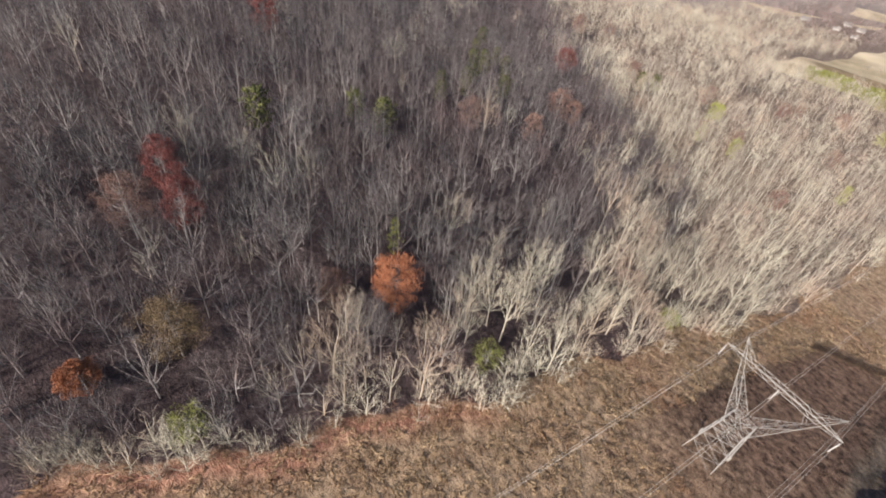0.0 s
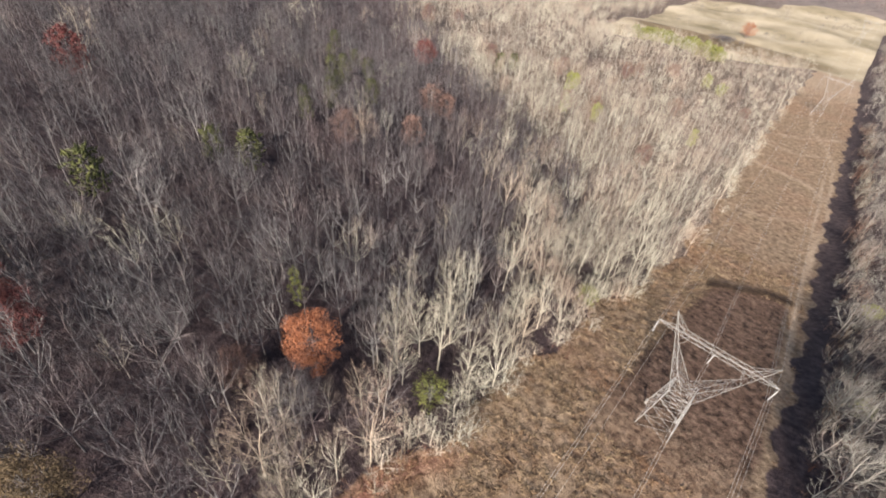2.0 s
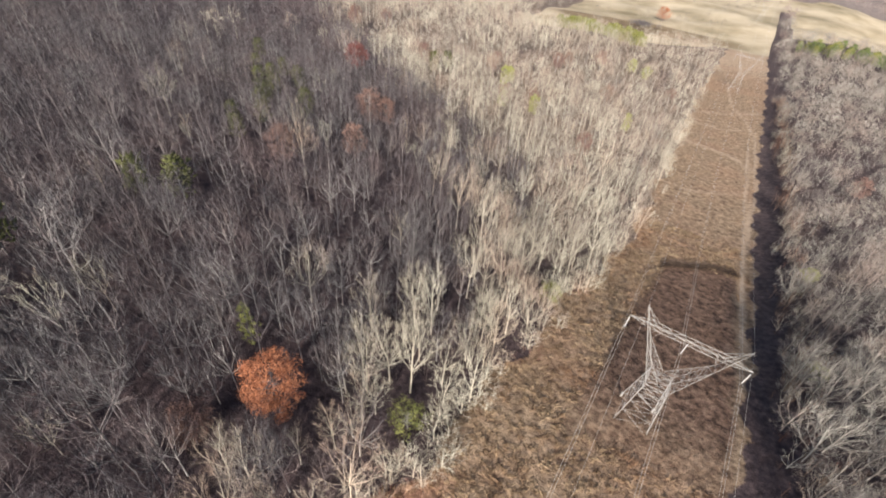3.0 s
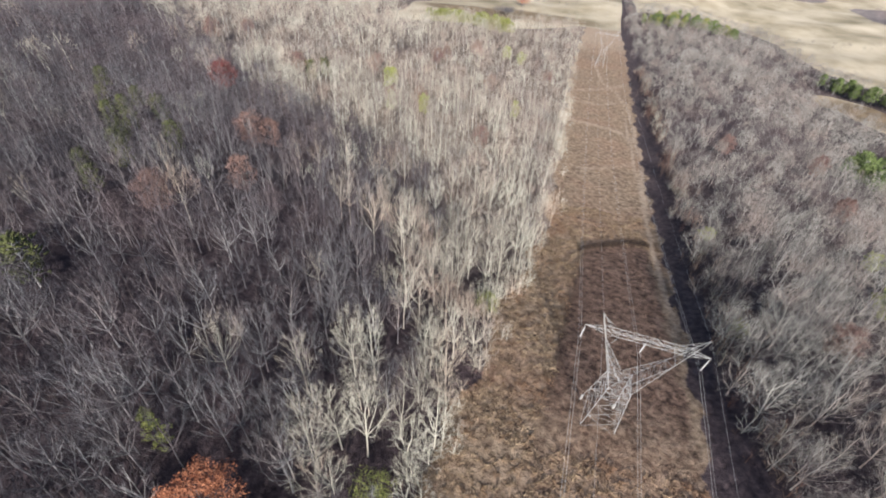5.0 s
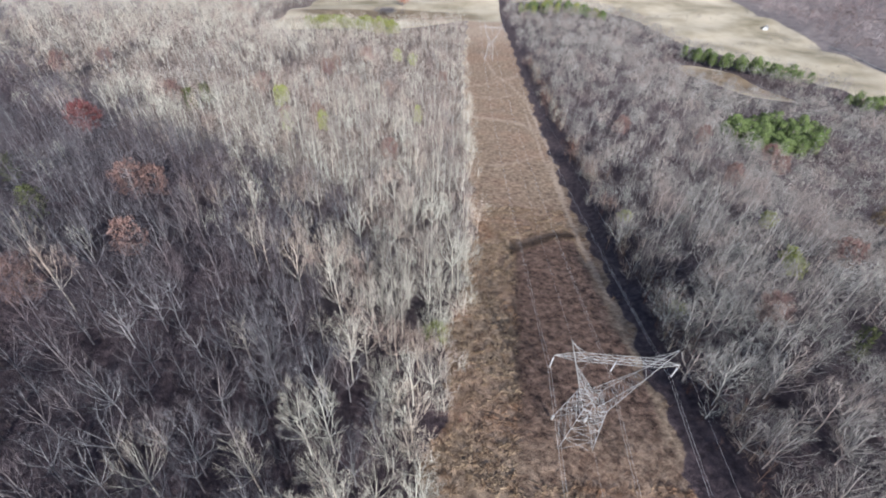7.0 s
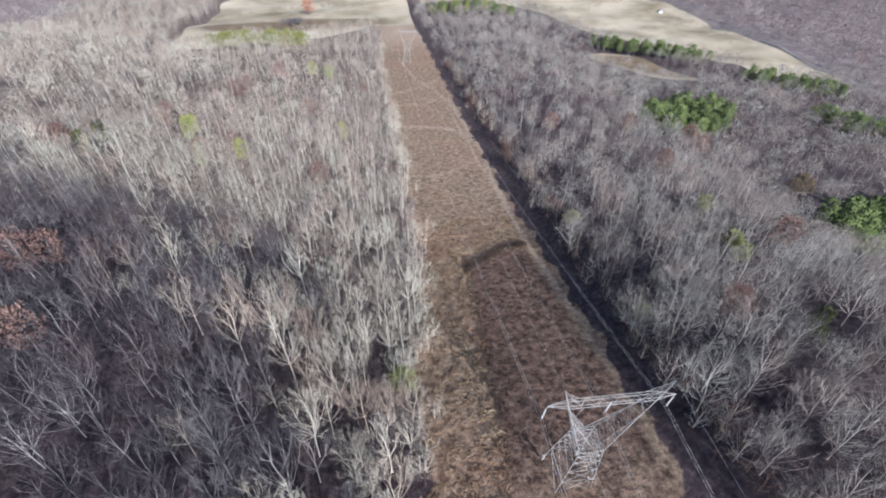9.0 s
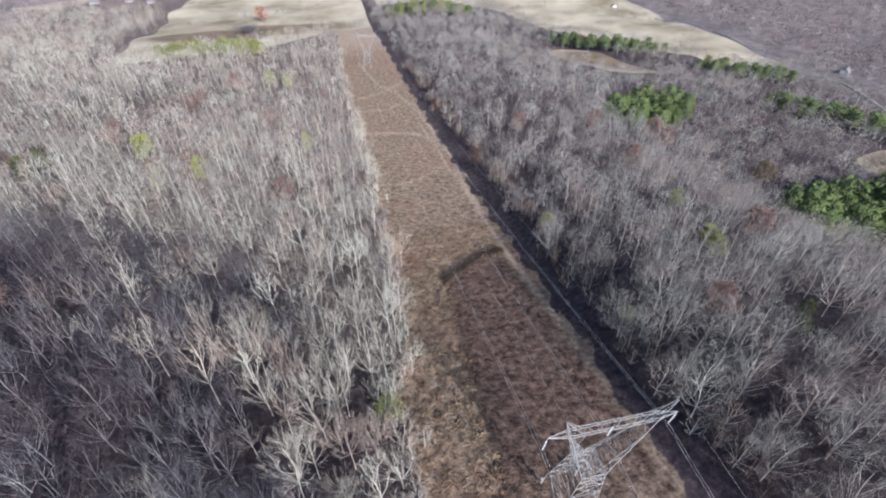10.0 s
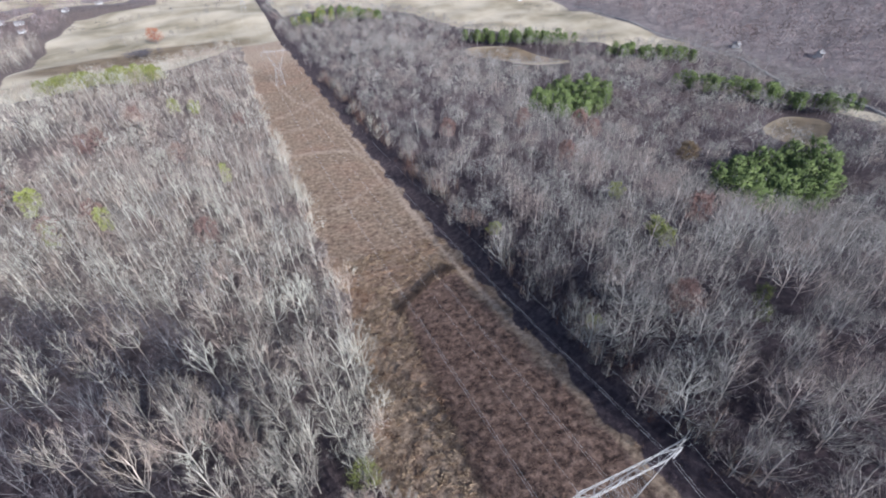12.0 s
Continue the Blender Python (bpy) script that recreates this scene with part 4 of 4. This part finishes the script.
for x, y, turn, wide, deep, tall in ((458, 339, 30, 13, 8, 3.4), (479, 267, 20, 13, 8, 3.4), (397, 677, 60, 10, 7, 3.0), (-284, 842, 10, 11, 7, 3.0), (-318, 858, 40, 11, 7, 3.0),
                                     (-300, 905, 0, 14, 9, 3.4), (-330, 930, 25, 14, 8, 3.4), (-250, 960, 70, 13, 8, 3.3), (-370, 870, 15, 16, 9, 3.6), (-210, 1010, 35, 14, 8, 3.4)):
    farmhouse(x, y, turn, wide * 0.8, deep * 0.85, tall * 0.85)


# ---- the steel towers ----
def lattice_tower():
    top = 28.0
    tower = new("transmission_tower")
    tagged(tower, "galvanised steel lattice tower with a flat crossarm", "pylon", "transmission towers along the corridor")

    def member(name, pairs, r=0.09, label=""):
        for a, b in pairs:
            s = Sticks()
            s.stick(a, b, r, r, 4)
            part(name, s.mesh(name, STEEL), tower, label)

    base, waist, zw = 3.5, 2.15, 14.6
    corners = [(-1, -1), (1, -1), (1, 1), (-1, 1)]
    at = lambda c, s: (c[0] * (base + (waist - base) * s), c[1] * (base + (waist - base) * s), zw * s)
    mean = lambda a, b, q: tuple(np.array(a) * (1 - q) + np.array(b) * q)
    for c in corners:
        member("leg", [(at(c, -0.03), at(c, 1))], 0.08)
    levels = [0.0, 0.3, 0.55, 0.76, 0.9, 1.0]
    for k in range(4):
        a, b = corners[k], corners[(k + 1) % 4]
        pairs = []
        for i in range(len(levels) - 1):
            lo, hi = levels[i], levels[i + 1]
            pairs += [(at(a, lo), at(b, hi)), (at(b, lo), at(a, hi)), (at(a, hi), at(b, hi))]
        member("brace", pairs, 0.036)
    member("waist_tie", [(at(corners[k], 1), at(corners[k + 2], 1)) for k in (0, 1)], 0.036)
    # the two raking arms: the outer legs run straight on to the earth-wire peaks, the inner ones join them half way up
    join = 0.56
    for sx in (-1, 1):
        outer = [((sx * waist, sy * waist, zw), (sx * 8.6, sy * 0.1, top + 4.6)) for sy in (-1, 1)]
        inner = [((sx * 0.15, sy * waist * 0.9, zw + 0.9), mean(*outer[k], join)) for k, sy in enumerate((-1, 1))]
        member("raking_leg", outer, 0.055)
        member("raking_leg", inner, 0.042)
        web = []
        n = 7
        for i in range(n):
            a, b = i / n, (i + 1) / n
            O = [[mean(*outer[k], q * join) for q in (a, b)] for k in (0, 1)]
            I = [[mean(*inner[k], q) for q in (a, b)] for k in (0, 1)]
            for u, v in ((O[0], O[1]), (I[0], I[1]), (O[0], I[0]), (O[1], I[1])):
                web.append((u[0], v[1]) if i % 2 else (v[0], u[1]))
                if i < n - 1:
                    web.append((u[1], v[1]))
        for i in range(3):
            q, r = join + (0.72 - join) * i / 3, join + (0.72 - join) * (i + 1) / 3
            web.append((mean(*outer[i % 2], q), mean(*outer[1 - i % 2], r)))
        member("arm_brace", web, 0.022)
        member("knee_brace", [(mean(*outer[k], join + 0.02), (sx * 4.7, sy * 0.55, top)) for k, sy in enumerate((-1, 1))], 0.03)
        member("peak_strut", [((sx * 5.4, sy * 0.55, top + 0.9), outer[0][1]) for sy in (-1, 1)] + [((sx * 6.6, sy * 0.4, top + 2.2), (sx * 7.5, sy * 0.35, top + 2.3)) for sy in (-1, 1)], 0.034)
    # crossarm: a slim box lattice that narrows to both tips
    deep = 0.9
    nodes_x = np.linspace(-6.8, 6.8, 11)
    bridge, web = [], []
    for z0, sy in ((top, -1), (top, 1), (top + deep, -1), (top + deep, 1)):
        bridge.append(((-6.8, sy * 0.55, z0), (6.8, sy * 0.55, z0)))
        for sx in (-1, 1):
            bridge.append(((sx * 6.8, sy * 0.55, z0), (sx * 10.5, 0, top + 0.35)))
    for i in range(10):
        a, b = nodes_x[i], nodes_x[i + 1]
        up, dn = (top + deep, top) if i % 2 else (top, top + deep)
        for sy in (-1, 1):
            web.append(((a, sy * 0.55, dn), (b, sy * 0.55, up)))
        f = -0.55 if i % 2 else 0.55
        web.append(((a, f, top + deep), (b, -f, top + deep)))
        web.append(((a, f, top), (b, -f, top)))
    for sx in (-1, 1):
        web += [((sx * 8.0, -0.37, top + 0.1), (sx * 8.0, 0.37, top + 0.1)), ((sx * 8.0, -0.37, top + 0.75), (sx * 6.8, 0.55, top + deep))]
    member("crossarm_chord", bridge, 0.046)
    member("crossarm_brace", web, 0.022)
    for c in corners:
        s = Sticks()
        s.stick((c[0] * 3.53, c[1] * 3.53, -1.4), (c[0] * 3.53, c[1] * 3.53, 0.15), 0.28, 0.28, 8)
        s.stick((c[0] * 3.53, c[1] * 3.53, 0.15), (c[0] * 3.53, c[1] * 3.53, 0.16), 0.28, 0, 8)
        part("footing", s.mesh("footing", CONCRETE), tower, "concrete footing")
    for x in (-10.4, 0.0, 10.4):
        s = Sticks()
        s.stick((x, 0, top + (0.1 if x else 0)), (x, 0, top - 3.5), 0.035, 0.035, 4)
        for k in range(17):
            z = top - 0.35 - k * 0.175
            s.stick((x, 0, z), (x, 0, z - 0.10), 0.05, 0.12, 7)
            s.stick((x, 0, z - 0.10), (x, 0, z - 0.12), 0.12, 0, 7)
        part("insulator_string", s.mesh("insulator_string", GLASS_DISC), tower, "pale porcelain insulator string")
    return tower


TOWER_FEET = [(0.0, 0.0), (0.0, 398.0), (-4.0, -300.0), (2.0, 760.0)]
def tower_stand(fx, fy):
    """The towers stand a little out of plumb."""
    bx, by = fx - 1.3, fy + 3.0
    return pose(bx, by, float(height(bx, by)) + 0.6, 6.0, 3.0, 0)


tower = lattice_tower()
tower.matrix_world = tower_stand(0, 0)
for fx, fy in TOWER_FEET[1:]:
    copy_thing(tower, tower_stand(fx, fy))


def cable(name, label, a, b, sag, radius):
    """A wire that hangs between two points."""
    s = Sticks()
    n = 36
    pts = [np.array(a) * (1 - k / n) + np.array(b) * (k / n) - np.array((0, 0, 4 * sag * (k / n) * (1 - k / n))) for k in range(n + 1)]
    for k in range(n):
        s.stick(pts[k], pts[k + 1], radius, radius, 4)
    return tagged(new(name, s.mesh(name, WIRE)), label, "power line", "wires between the towers")


for one, two in ((TOWER_FEET[2], TOWER_FEET[0]), (TOWER_FEET[0], TOWER_FEET[1]), (TOWER_FEET[1], TOWER_FEET[3])):
    m1, m2 = tower_stand(*one), tower_stand(*two)
    for x in (-10.4, 0.0, 10.4):
        for twin in (-0.23, 0.23):
            cable("conductor", "twin grey aluminium power conductor", m1 @ Vector((x + twin, 0, 24.45)), m2 @ Vector((x + twin, 0, 24.45)), 9.0, 0.018)
    for x in (-8.6, 8.6):
        cable("earth_wire", "thin steel earth wire on the tower peaks", m1 @ Vector((x, 0, 32.6)), m2 @ Vector((x, 0, 32.6)), 6.0, 0.012)
